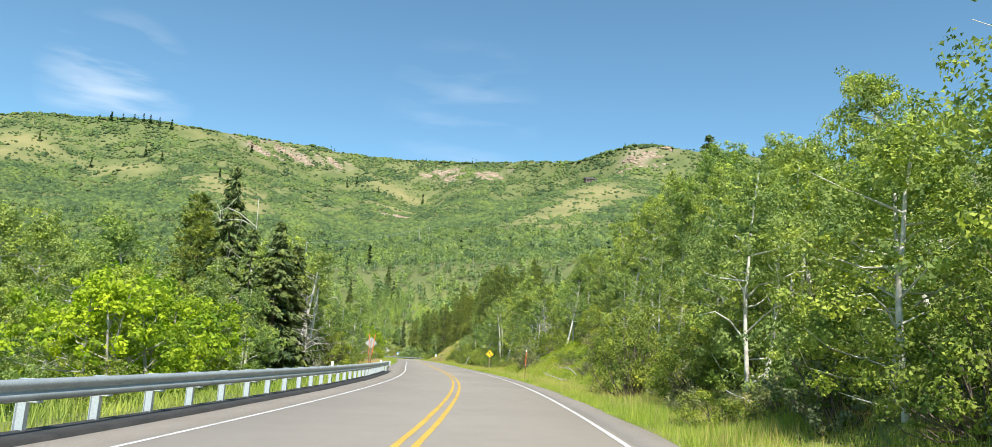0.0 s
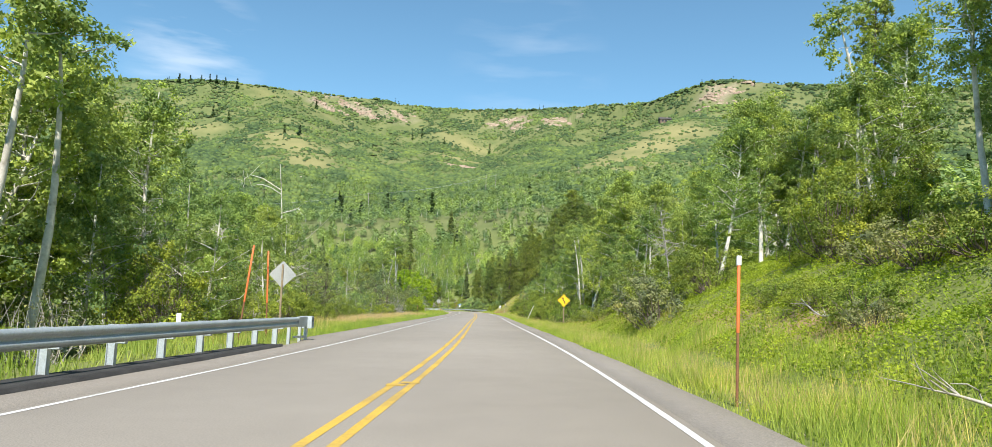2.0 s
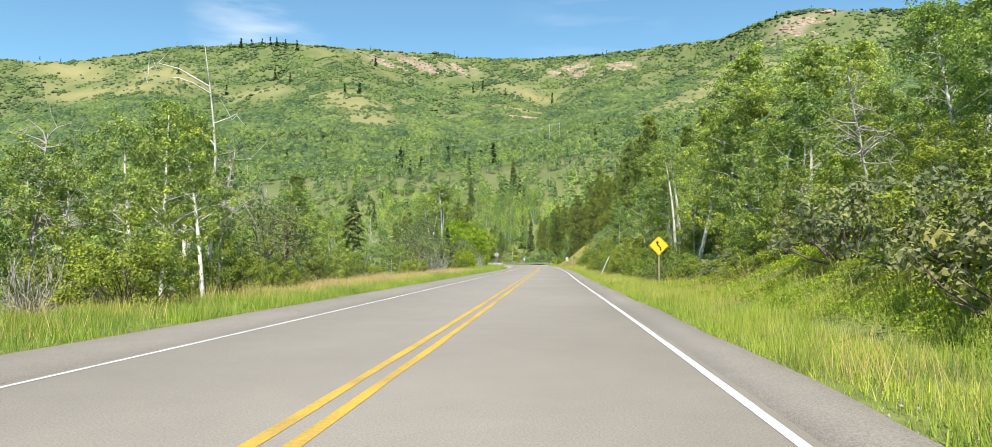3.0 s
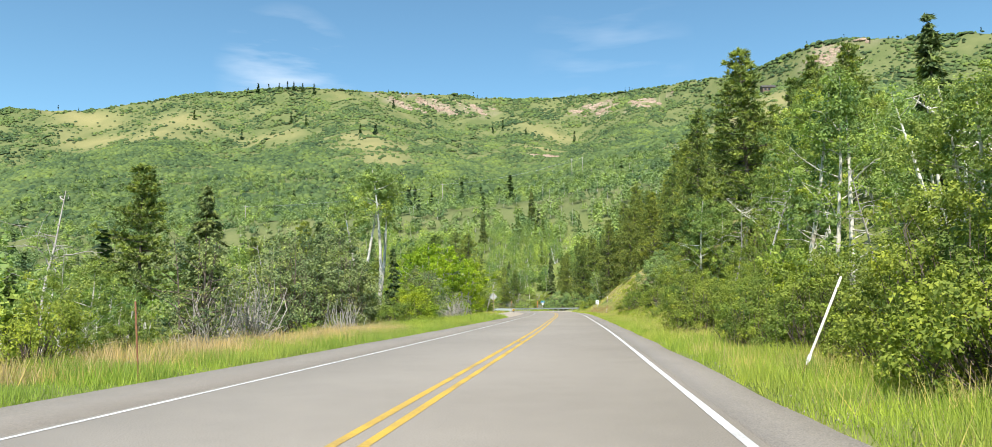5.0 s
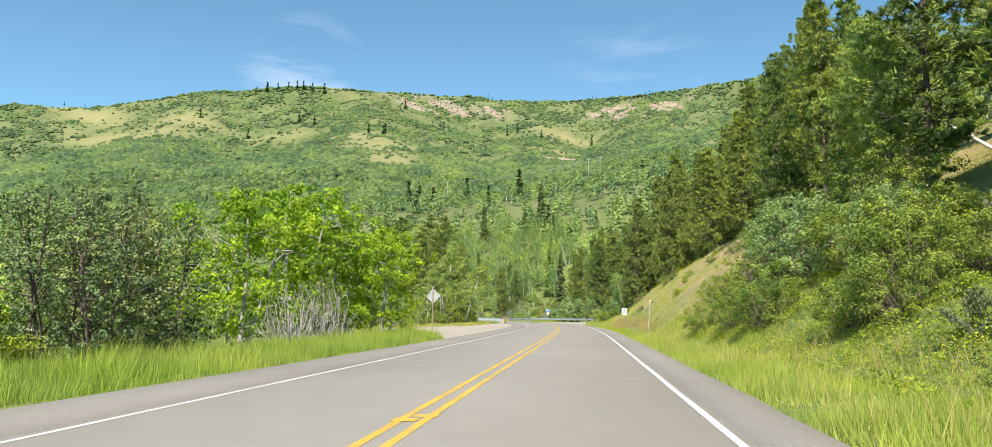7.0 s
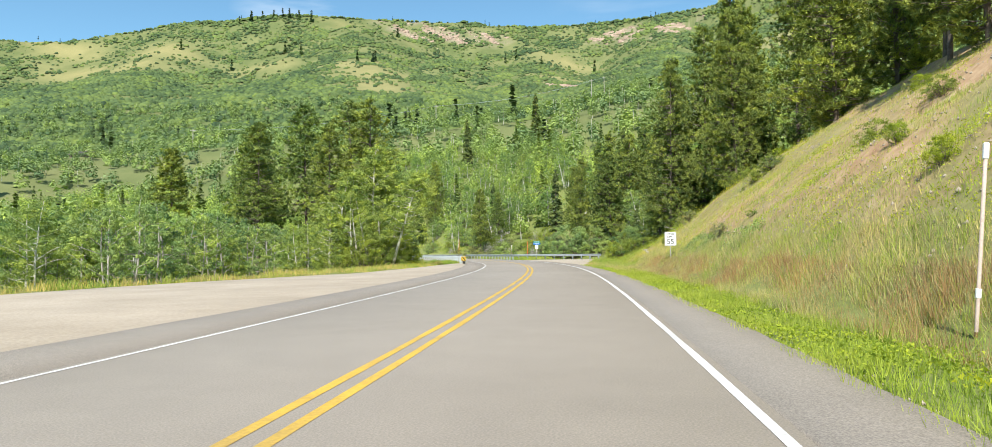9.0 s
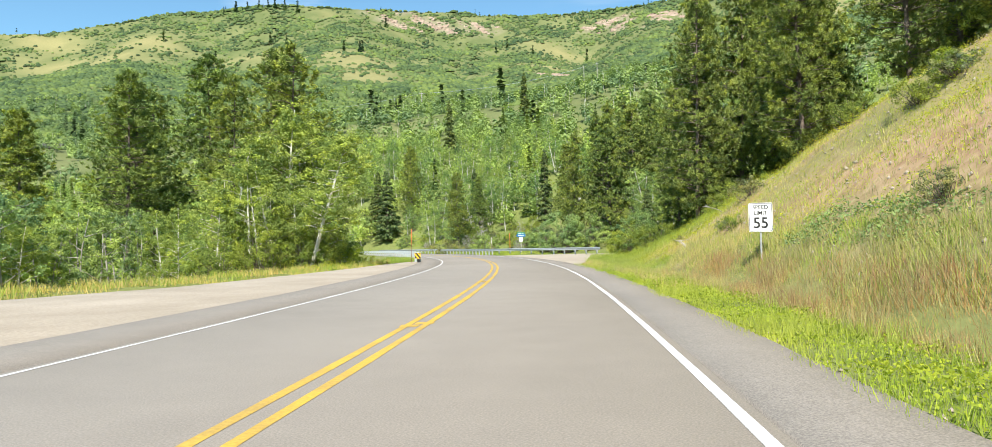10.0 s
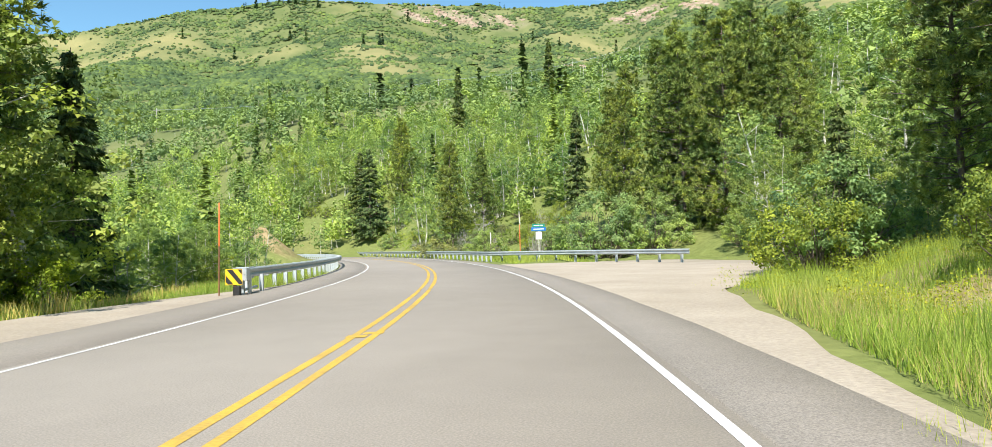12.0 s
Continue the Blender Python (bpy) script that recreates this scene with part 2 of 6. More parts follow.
def ground_material():
    """Grass, dry slopes and bare soil, told apart by the painted-on cover of the land (r dryness, g bareness, b hill)."""
    m, nt, links, bsdf = shader("grassland")
    cover = nt.new("ShaderNodeVertexColor")
    cover.layer_name = "cover"
    sep = nt.new("ShaderNodeSeparateColor")
    links.new(cover.outputs[0], sep.inputs[0])
    fine, mid, far = noise_node(nt, links, 2.2, 8), noise_node(nt, links, 0.35, 6), noise_node(nt, links, 0.022, 8)
    green = ramp(nt, links, fine.outputs[0], [(0.3, (0.115, 0.145, 0.038)), (0.7, (0.20, 0.235, 0.07))])
    both = nt.new("ShaderNodeMix")
    both.inputs[0].default_value = 0.6
    links.new(mid.outputs[0], both.inputs[2])
    links.new(fine.outputs[0], both.inputs[3])
    dry = ramp(nt, links, both.outputs[0], [(0.3, (0.25, 0.22, 0.092)), (0.7, (0.365, 0.31, 0.145))])
    soil = ramp(nt, links, both.outputs[0], [(0.36, (0.29, 0.175, 0.10)), (0.5, (0.40, 0.265, 0.155)), (0.64, (0.52, 0.37, 0.235))])
    scree = ramp(nt, links, mid.outputs[0], [(0.3, (0.25, 0.195, 0.145)), (0.7, (0.37, 0.295, 0.225))])
    hill = ramp(nt, links, far.outputs[0], [(0.35, (0.105, 0.132, 0.048)), (0.65, (0.172, 0.183, 0.075))])
    c = mix(nt, links, sep.outputs[2], green.outputs[0], hill.outputs[0])
    c = mix(nt, links, sep.outputs[0], c, dry.outputs[0])
    c = mix(nt, links, sep.outputs[1], c, mix(nt, links, sep.outputs[2], soil.outputs[0], scree.outputs[0]))
    links.new(c, bsdf.inputs["Base Color"])
    bsdf.inputs["Roughness"].default_value = 0.95
    bsdf.inputs["Specular IOR Level"].default_value = 0.1
    bump(nt, links, bsdf, fine.outputs[0], 0.8, 0.08)
    return m


GROUND = ground_material()


# ---- the road's line and the lie of the land ----
STEP, START = 12.0, -60.0
HEADING = [0, 0, 0, -1.2, -1.6, -0.35, 1.18, 2.74, 4.45, 6.17, 7.42, 8.05, 8.26, 8.19, 7.99, 7.88, 8.0, 8.37, 8.72, 8.72, 8.62, 8.81,
           9.34, 9.98, 10.82, 12.37, 14.44, 16.96, 19.96, 23.14, 26.26, 29.31, 32.35, 35.39, 38.43, 41.47, 44.51, 47.56, 50.61, 53.66,
           56.7, 59.75]
_s = np.arange(START, START + STEP * (len(HEADING) - 1), 1.0)
_h = np.radians(np.interp(_s - 2.0, START + STEP * np.arange(len(HEADING)), HEADING))
_line = np.cumsum(np.stack([-np.sin(_h), np.cos(_h)], 1), 0)
_line += np.array([-1.5, 0.0]) - _line[int(-START)]


def on_road(s, off=0.0):
    """World x, y of the place s metres along the road, off metres to the right of its middle line."""
    s, off = np.asarray(s, float), np.asarray(off, float)
    x, y, h = np.interp(s, _s, _line[:, 0]), np.interp(s, _s, _line[:, 1]), np.interp(s, _s, _h)
    return np.stack([x + off * np.cos(h), y + off * np.sin(h)], -1)


def heading(s):
    return float(np.interp(s, _s, _h))


def along(x, y):
    """s and off of world places (arrays)."""
    p = np.stack([np.ravel(x), np.ravel(y)], 1)
    s, off = np.empty(len(p)), np.empty(len(p))
    for i in range(0, len(p), 20000):
        d = p[i:i + 20000, None] - _line[None, ::4]
        k = np.argmin((d**2).sum(2), 1) * 4
        q, h = p[i:i + 20000] - _line[k], _h[k]
        s[i:i + 20000] = _s[k] + q @ np.array([0, 0]) - q[:, 0] * np.sin(h) + q[:, 1] * np.cos(h)
        off[i:i + 20000] = q[:, 0] * np.cos(h) + q[:, 1] * np.sin(h)
    return s, off


def waves(x, y, seed, size, octaves=4):
    """Smooth noise of about -1 to 1 from sums of sines, for whole arrays."""
    r, out, amp, tot = np.random.RandomState(seed), 0.0, 1.0, 0.0
    for _ in range(octaves):
        for _ in range(3):
            t, p = r.uniform(0, 2 * math.pi, 2)
            out = out + amp * np.sin((x * math.cos(t) + y * math.sin(t)) * 2 * math.pi / (size * r.uniform(0.7, 1.3)) + p)
        tot, amp, size = tot + 3 * amp, amp * 0.55, size * 0.5
    return out / tot * 1.8


# the bank on the right: along the road, where it starts, its slope and its height
BANK = np.array([(-60, 7.5, 0.40, 12), (40, 7.2, 0.45, 12), (60, 6.8, 0.52, 14), (80, 7.0, 0.5, 12), (95, 8.5, 0.3, 8), (135, 8.5, 0.32, 9),
                 (160, 8.0, 0.5, 12), (185, 7.0, 0.72, 22), (210, 6.8, 0.86, 26), (245, 7.0, 0.82, 24), (260, 8.0, 0.55, 14), (274, 10.5, 0.35, 8),
                 (290, 21.0, 0.25, 8), (310, 18.0, 0.25, 8), (340, 8.0, 0.35, 12), (440, 8.0, 0.4, 14)])
# the gravel areas: along the road, and how far they reach from its middle
TURNOUT = ([194, 209, 222, 232, 245, 262, 278, 284], [5.6, 12, 18, 16.5, 11.5, 9.5, 7.5, 5.7])
DRIVE = ([250, 262, 268, 276, 284, 292, 304], [4.9, 5.2, 6.3, 8.2, 13.5, 20, 17])
CREST = np.array([(-1500, 500, 380), (-1400, 700, 370), (-1250, 1000, 356), (-1050, 1150, 366), (-900, 1240, 409), (-693, 1269, 415), (-436, 1439, 427),
                  (-300, 1480, 412), (-190, 1500, 419), (-60, 1450, 405), (31, 1397, 400), (110, 1300, 373), (194, 1208, 380), (330, 1150, 354),
                  (480, 1050, 318), (700, 900, 290), (900, 500, 240)], float)
SPURS = [([(215, 1225, 384), (160, 1150, 300), (114, 1098, 226), (0, 900, 128), (-60, 780, 82)], 0.42),
         ([(-560, 1270, 380), (-480, 1120, 275), (-441, 1059, 236), (-390, 930, 172), (-350, 840, 128)], 0.45),
         ([(-860, 1230, 395), (-760, 1010, 250), (-690, 850, 165)], 0.4),
         ([(-300, 1480, 410), (-270, 1250, 265), (-240, 1080, 175)], 0.5),
         ([(-60, 1450, 400), (-70, 1270, 285), (-110, 1100, 190)], 0.5)]
_cc = np.array([-20.0, 200.0])
_caz = np.degrees(np.arctan2(-(CREST[:, 0] - _cc[0]), CREST[:, 1] - _cc[1]))
_order = np.argsort(_caz)
_caz, _crest = _caz[_order], CREST[_order]
_cr = np.hypot(_crest[:, 0] - _cc[0], _crest[:, 1] - _cc[1])


def mountain(x, y):
    az = np.degrees(np.arctan2(-(x - _cc[0]), y - _cc[1]))
    r = np.hypot(x - _cc[0], y - _cc[1])
    rc, zc = np.interp(az, _caz, _cr), np.interp(az, _caz, _crest[:, 2])
    u = (r - 130) / (rc - 130)
    z = zc * np.interp(u, [0, 0.09, 0.35, 0.6, 0.8, 0.89, 0.95, 1.0, 1.15, 2.5], [0, 0.035, 0.17, 0.37, 0.60, 0.73, 0.87, 1.0, 0.97, 0.5])
    fold = np.clip(u, 0, 1) * np.clip(1.25 - u, 0, 1)
    z = z + fold * (30 * waves(x, y, 5, 420, 3) + 26 * waves(x, y, 9, 130, 3)) * np.clip((1.02 - u) * 8, 0, 1)
    for line, fall in SPURS:
        for (x0, y0, z0), (x1, y1, z1) in zip(line, line[1:]):
            dx, dy = x1 - x0, y1 - y0
            t = np.clip(((x - x0) * dx + (y - y0) * dy) / (dx * dx + dy * dy), 0, 1)
            d = np.hypot(x - x0 - t * dx, y - y0 - t * dy)
            ridge = z0 + t * (z1 - z0) - fall * (np.sqrt(d * d + 900) - 30)
            k = 14.0
            z = np.maximum(z, ridge) + k * np.exp(-np.abs(z - ridge) / k) * 0.35
    side = np.clip((82 - np.abs(az)) / 30, 0, 1)
    return np.where(u > 0, z, 0) * np.clip((r - 130) / 60, 0, 1) * side


def land(x, y):
    """Height of the ground; s and off come along."""
    x, y = np.asarray(x, float), np.asarray(y, float)
    s, off = along(x, y)
    s, off = s.reshape(x.shape), off.reshape(x.shape)
    foot, slope, top = (np.interp(s, BANK[:, 0], BANK[:, k]) for k in (1, 2, 3))
    up = np.maximum(off - foot, 0)
    right = top * (1 - np.exp(-np.power(up * slope / top, 1.0) * 1.15)) + 0.12 * np.maximum(off - 35, 0)
    right = np.minimum(right, 60)
    rough = np.clip((np.abs(off) - 6.5) / 6, 0, 1)
    right = right + rough * 0.35 * waves(x, y, 3, 9, 3)
    flat = np.interp(s, [-60, 55, 66, 205, 222, 262, 275, 440], [7.0, 7.0, 10.5, 10.5, 19, 12, 8.5, 8.0])
    drop = np.interp(s, [-60, 55, 70, 270, 290, 440], [3.2, 3.2, 1.2, 1.2, 2.5, 3.0])
    left = -drop * (1 - np.exp(-np.maximum(-off - flat, 0) / 5)) + 0.25 * rough * waves(x, y, 4, 11, 3)
    left = left + 0.10 * np.maximum(-off - 70, 0) + 6.5 * np.exp(-((s - 345) / 7) ** 2 - ((off + 13.5) / 3.2) ** 2)
    z = np.where(off > 0, right, np.minimum(left, 40))
    z = np.where((off > -5.8) & (off < 4.9), -0.1, z - 0.04)
    lot = np.interp(s, TURNOUT[0], TURNOUT[1], -1, -1)
    z = np.where((off < -5) & (-off < lot + 0.3), -0.12, z)
    lot = np.interp(s, DRIVE[0], DRIVE[1], -1, -1)
    z = np.where((off > 4.5) & (off < lot + 0.3), -0.12, z)
    far = mountain(x, y)
    far = far * np.where(s < 375, np.clip((np.abs(off) - 7) / 22, 0, 1), np.clip((s - 372) / 40 + (np.abs(off) - 7) / 22, 0, 1))
    return z * np.clip(1.6 - far / 60, 0, 1) + far, s, off


def height(x, y):
    return float(land(np.array([x]), np.array([y]))[0][0])


# ---- building helpers ----
def mesh(name, verts, quads=None, tris=None, mat=None, smooth=False):
    me = bpy.data.meshes.new(name)
    verts = np.asarray(verts, np.float32).reshape(-1, 3)
    quads = np.zeros((0, 4), np.int32) if quads is None else np.asarray(quads, np.int32).reshape(-1, 4)
    tris = np.zeros((0, 3), np.int32) if tris is None else np.asarray(tris, np.int32).reshape(-1, 3)
    me.vertices.add(len(verts))
    me.vertices.foreach_set("co", verts.ravel())
    loops = np.concatenate([quads.ravel(), tris.ravel()])
    me.loops.add(len(loops))
    me.loops.foreach_set("vertex_index", loops)
    me.polygons.add(len(quads) + len(tris))
    me.polygons.foreach_set("loop_start", np.concatenate([np.arange(len(quads)) * 4, len(quads) * 4 + np.arange(len(tris)) * 3]).astype(np.int32))
    if smooth:
        me.polygons.foreach_set("use_smooth", np.ones(len(quads) + len(tris), bool))
    if mat:
        me.materials.append(mat)
    me.update(calc_edges=True)
    me.validate()
    return me


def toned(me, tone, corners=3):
    """Gives every spray of leaves its own shade of green, sun and shade contrast put into the colour: tone -1 to 1 for
    each leaf.
    """
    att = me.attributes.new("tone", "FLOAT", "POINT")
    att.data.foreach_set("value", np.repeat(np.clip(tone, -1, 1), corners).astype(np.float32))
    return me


def child(name, data, parent, label=""):
    ob = new(name, data)
    ob.parent = parent
    return tagged(ob, label)


def from_bm(name, bm, mat, smooth=False):
    me = bpy.data.meshes.new(name)
    bm.normal_update()
    if smooth:
        for f in bm.faces:
            f.smooth = True
    bm.to_mesh(me)
    bm.free()
    me.materials.append(mat)
    return me


def box(bm, size, m, bev=0.0):
    r = bmesh.ops.create_cube(bm, size=1, matrix=m @ Matrix.Diagonal((*size, 1)))
    if bev:
        es = list({e for v in r["verts"] for e in v.link_edges})
        bmesh.ops.bevel(bm, geom=es, offset=bev, segments=1, affect="EDGES")
    return bm


def box_mesh(name, size, m, mat, bev=0.0):
    return from_bm(name, box(bmesh.new(), size, m, bev), mat)


def tube(points, radii, sides=6):
    """Vertices and quads of a tapered limb."""
    p, r = np.asarray(points, float), np.asarray(radii, float)
    d = np.gradient(p, axis=0)
    d /= np.linalg.norm(d, axis=1, keepdims=True) + 1e-9
    ref = np.where(np.abs(d[:, 2:3]) > 0.9, np.array([[1.0, 0, 0]]), np.array([[0, 0, 1.0]]))
    u = np.cross(d, ref)
    u /= np.linalg.norm(u, axis=1, keepdims=True) + 1e-9
    w = np.cross(d, u)
    t = np.arange(sides) * 2 * math.pi / sides
    v = p[:, None] + r[:, None, None] * (np.cos(t)[None, :, None] * u[:, None] + np.sin(t)[None, :, None] * w[:, None])
    i, j = np.meshgrid(np.arange(len(p) - 1), np.arange(sides), indexing="ij")
    a, b = i * sides + j, i * sides + (j + 1) % sides
    return v.reshape(-1, 3), np.stack([a, b, b + sides, a + sides], -1).reshape(-1, 4)


def join(parts):
    vs, qs, n = [], [], 0
    for v, q in parts:
        vs.append(v)
        qs.append(q + n)
        n += len(v)
    return np.concatenate(vs), np.concatenate(qs)


def unit(v):
    return v / (np.linalg.norm(v, axis=-1, keepdims=True) + 1e-9)


def leaves(centres, length, width, rng, face=None, along_dir=None, spread=1.0, rough=0.5):
    """A three-cornered leaf at each centre, turned towards face where that is given: vertices and triangles."""
    n = len(centres)
    if along_dir is not None:
        u = unit(rng.normal(size=(n, 3)) * spread + along_dir)
        w = unit(np.cross(u, rng.normal(size=(n, 3)) if face is None else rng.normal(size=(n, 3)) * 0.6 + face))
    else:
        flat = unit(rng.normal(size=(n, 3)) * rough + (0 if face is None else face))
        u = unit(np.cross(flat, rng.normal(size=(n, 3))))
        w = np.cross(flat, u)
    k = rng.uniform(0.65, 1.35, (n, 1))
    a, b = u * length * k * 0.6, w * width * k * 0.6
    v = np.stack([centres - a * 0.7 - b, centres - a * 0.5 + b, centres + a], 1).reshape(-1, 3)
    return v, None, np.arange(3 * n).reshape(-1, 3)


def clump(rng, tip, per, r, flat=0.8):
    """Leaf places in the shell of one rounded spray, and the ways that they face."""
    d = unit(rng.normal(size=(per, 3)))
    k = r * rng.uniform(0.75, 1.25) * np.array([1, 1, flat])
    return tip + d * k * rng.uniform(0.45, 1.08, (per, 1)), d + [0, 0, 0.35]


# ---- ground, road, gravel ----
def spaced(lo, hi, fine_lo, fine_hi, fine, coarse):
    """Grid lines, close together in the middle and wider apart outwards."""
    mid = list(np.arange(fine_lo, fine_hi + fine / 2, fine))
    out, step, p = [], fine, fine_hi
    while p < hi:
        step = min(step * 1.12, coarse)
        p += step
        out.append(p)
    back, step, p = [], fine, fine_lo
    while p > lo:
        step = min(step * 1.12, coarse)
        p -= step
        back.append(p)
    return np.array(back[::-1] + mid + out)


def build_ground():
    gx, gy = spaced(-2400, 2000, -66, 24, 0.9, 16), spaced(-1000, 2200, -12, 322, 0.9, 16)
    x, y = np.meshgrid(gx, gy, indexing="ij")
    z, s, off = land(x, y)
    i, j = np.meshgrid(np.arange(len(gx) - 1), np.arange(len(gy) - 1), indexing="ij")
    a = i * len(gy) + j
    quads = np.stack([a, a + len(gy), a + len(gy) + 1, a + 1], -1).reshape(-1, 4)
    me = mesh("ground", np.stack([x, y, z], -1), quads, None, GROUND, True)
    # dryness, bareness, hill
    far = np.clip((mountain(x, y) - 4) / 25, 0, 1)
    n1, n2 = waves(x, y, 21, 26, 4), waves(x, y, 22, 150, 5)
    dry = np.clip(0.25 + 0.5 * n1, 0, 1) * np.interp(np.abs(off), [4, 7, 14], [0.9, 0.4, 0.2])
    cut = np.clip(1 - np.abs(s - 228) / 48, 0, 1) ** 0.35 * np.clip((off - 6.6) / 1.4, 0, 1) * np.clip((30 - off) / 8, 0, 1)
    dry = np.maximum(dry, cut * np.clip(0.9 + 0.5 * n1, 0, 1))
    bare = cut * np.clip(waves(x, y, 30, 11, 4) * 1.9 + 0.75, 0, 1) * np.clip((off - 8) / 2, 0, 1)
    for s0, o0, rs, ro in ((247, 9.0, 5, 1.6), (240, 10.5, 4, 1.5), (222, 11, 6, 2), (64, 9.3, 3.5, 1.2), (57, 8.8, 2.5, 1.0), (345, -12, 6.0, 3.0)):
        bare = np.maximum(bare, np.clip(1.5 - 1.4 * np.hypot((s - s0) / rs, (off - o0) / ro) + 0.4 * waves(x, y, 31, 3, 3), 0, 1))
    dry = dry * (1 - far) + far * np.clip(0.02 + 0.58 * dryness(x, y), 0, 0.72)
    bare = bare * (1 - far) + far * 0.85 * bareness(x, y)
    col = np.stack([dry, bare, far, np.ones_like(far)], -1).reshape(-1, 4).astype(np.float32)
    att = me.color_attributes.new("cover", "FLOAT_COLOR", "POINT")
    att.data.foreach_set("color", col.ravel())
    tagged(new("ground", me), "grassy valley floor rising into a shrub-covered mountainside", "ground", kind="structure")


# open grassy knobs and rock bands of the mountainside: x, y, radius along x, along y
KNOBS = [(-448, 1035, 46, 42), (-402, 982, 50, 40), (-358, 915, 32, 34), (120, 985, 48, 70), (80, 900, 45, 60), (40, 820, 40, 50), (-818, 1116, 62, 32), (-815, 1054, 48, 20),
         (-925, 1060, 70, 24), (-1025, 1125, 90, 30), (-220, 1222, 46, 20), (-225, 1350, 55, 24), (-640, 1120, 45, 24), (-560, 1300, 70, 20)]
ROCKS = [(-451, 1385, 55, 16), (-389, 1411, 48, 14), (-510, 1356, 40, 12), (-160, 1450, 38, 16), (-136, 1428, 30, 14), (-64, 1391, 36, 18), (211, 1167, 50, 22), (-210, 1165, 34, 8)]


def dryness(x, y):
    d = -0.6 + 0.5 * waves(x, y, 41, 170, 4)
    for cx, cy, rx, ry in KNOBS:
        d = np.maximum(d, 1.4 - 1.0 * np.sqrt(((x - cx) / rx) ** 2 + ((y - cy) / ry) ** 2) + 0.25 * waves(x, y, 42, 40, 3))
    return d


def bareness(x, y):
    b = np.zeros_like(x)
    for cx, cy, rx, ry in ROCKS:
        b = np.maximum(b, 1.15 - 1.0 * np.sqrt(((x - cx) / rx) ** 2 + ((y - cy) / ry) ** 2) + 0.9 * waves(x, y, 43, 34, 4))
    return np.clip(b, 0, 1)


def strip(name, s0, s1, left, right, mat, z=0.0, step=2.0, thick=0.0, kind="structure", label="", category="", wobble=0.0, seed=1, parent=None):
    """A band of the road between two offsets (numbers, or functions of s)."""
    s = np.arange(s0, s1 + step / 2, step)
    lo = np.array([left(v) if callable(left) else left for v in s], float)
    hi = np.array([right(v) if callable(right) else right for v in s], float)
    if wobble:
        lo = lo + wobble * waves(s, 0 * s, seed, 9, 4)
        hi = hi + wobble * waves(s, 0 * s, seed + 1, 7, 4)
    cols = [lo, hi] if not thick else [lo - 0.05, lo, lo * 0.5 + hi * 0.5, hi, hi + 0.05]
    zs = [z, z] if not thick else [z - thick, z, z, z, z - thick]
    v = np.stack([np.concatenate([on_road(s, c), np.full((len(s), 1), h)], 1) for c, h in zip(cols, zs)], 1)
    k = len(cols)
    i, j = np.meshgrid(np.arange(len(s) - 1), np.arange(k - 1), indexing="ij")
    a = i * k + j
    me = mesh(name, v, np.stack([a, a + 1, a + k + 1, a + k], -1), None, mat)
    if parent:
        return child(name, me, parent)
    return tagged(new(name, me), label, category, kind=kind)


def build_road():
    road = strip("road", -60, 380, -3.75, 3.75, ASPHALT, 0.0, 2, 0.1, label="worn light grey two-lane asphalt road curving along the valley", category="road")
    strip("shoulder", -60, 380, 3.8, lambda s: 4.6 + 0.35 * (s > 150) * min((s - 150) / 60, 1), ASPHALT_EDGE, -0.006, 1, 0.12,
          label="darker asphalt shoulder with a ragged edge", category="road shoulder", wobble=0.05, seed=11)
    strip("shoulder", -60, 380, lambda s: -float(np.interp(s, [63, 67], [4.85, 5.6])), -3.8, ASPHALT_EDGE, -0.006, 1, 0.12, label="darker asphalt shoulder beside the guardrail", category="road shoulder", wobble=0.05, seed=14)
    strip("edge_line", -60, 380, 3.55, 3.652, PAINT_WHITE, 0.004, 1, label="painted white edge line", category="road marking", wobble=0.008, seed=3)
    strip("edge_line", -60, 380, -3.645, -3.56, PAINT_WHITE, 0.004, 1, label="painted white edge line", category="road marking", wobble=0.008, seed=5)
    for o in (-0.15, 0.15):
        strip("centre_line", -60, 380, o - 0.06, o + 0.06, PAINT_YELLOW, 0.004, 1, label="painted solid yellow centre line", category="road marking", wobble=0.01, seed=7)
    # gravel turnouts
    strip("gravel_turnout", 194, 284, lambda s: -float(np.interp(s, *TURNOUT)), -5.5, GRAVEL, -0.012, 1, 0.04,
          label="pale gravel turnout beside the road", category="gravel turnout", wobble=0.25, seed=20)
    strip("gravel_drive", 250, 304, lambda s: 4.9, lambda s: float(np.interp(s, *DRIVE)), GRAVEL, -0.012, 1, 0.04,
          label="pale gravel drive joining the road", category="gravel drive", wobble=0.2, seed=23)


# ---- trees ----
def limb_path(rng, start, end, bend, n=6):
    t = np.linspace(0, 1, n)[:, None]
    p = np.asarray(start) * (1 - t) + np.asarray(end) * t
    off = rng.normal(size=3) * bend
    return p + np.sin(t * math.pi) * off + np.cumsum(rng.normal(size=(n, 3)) * bend * 0.12, 0) * (t > 0)


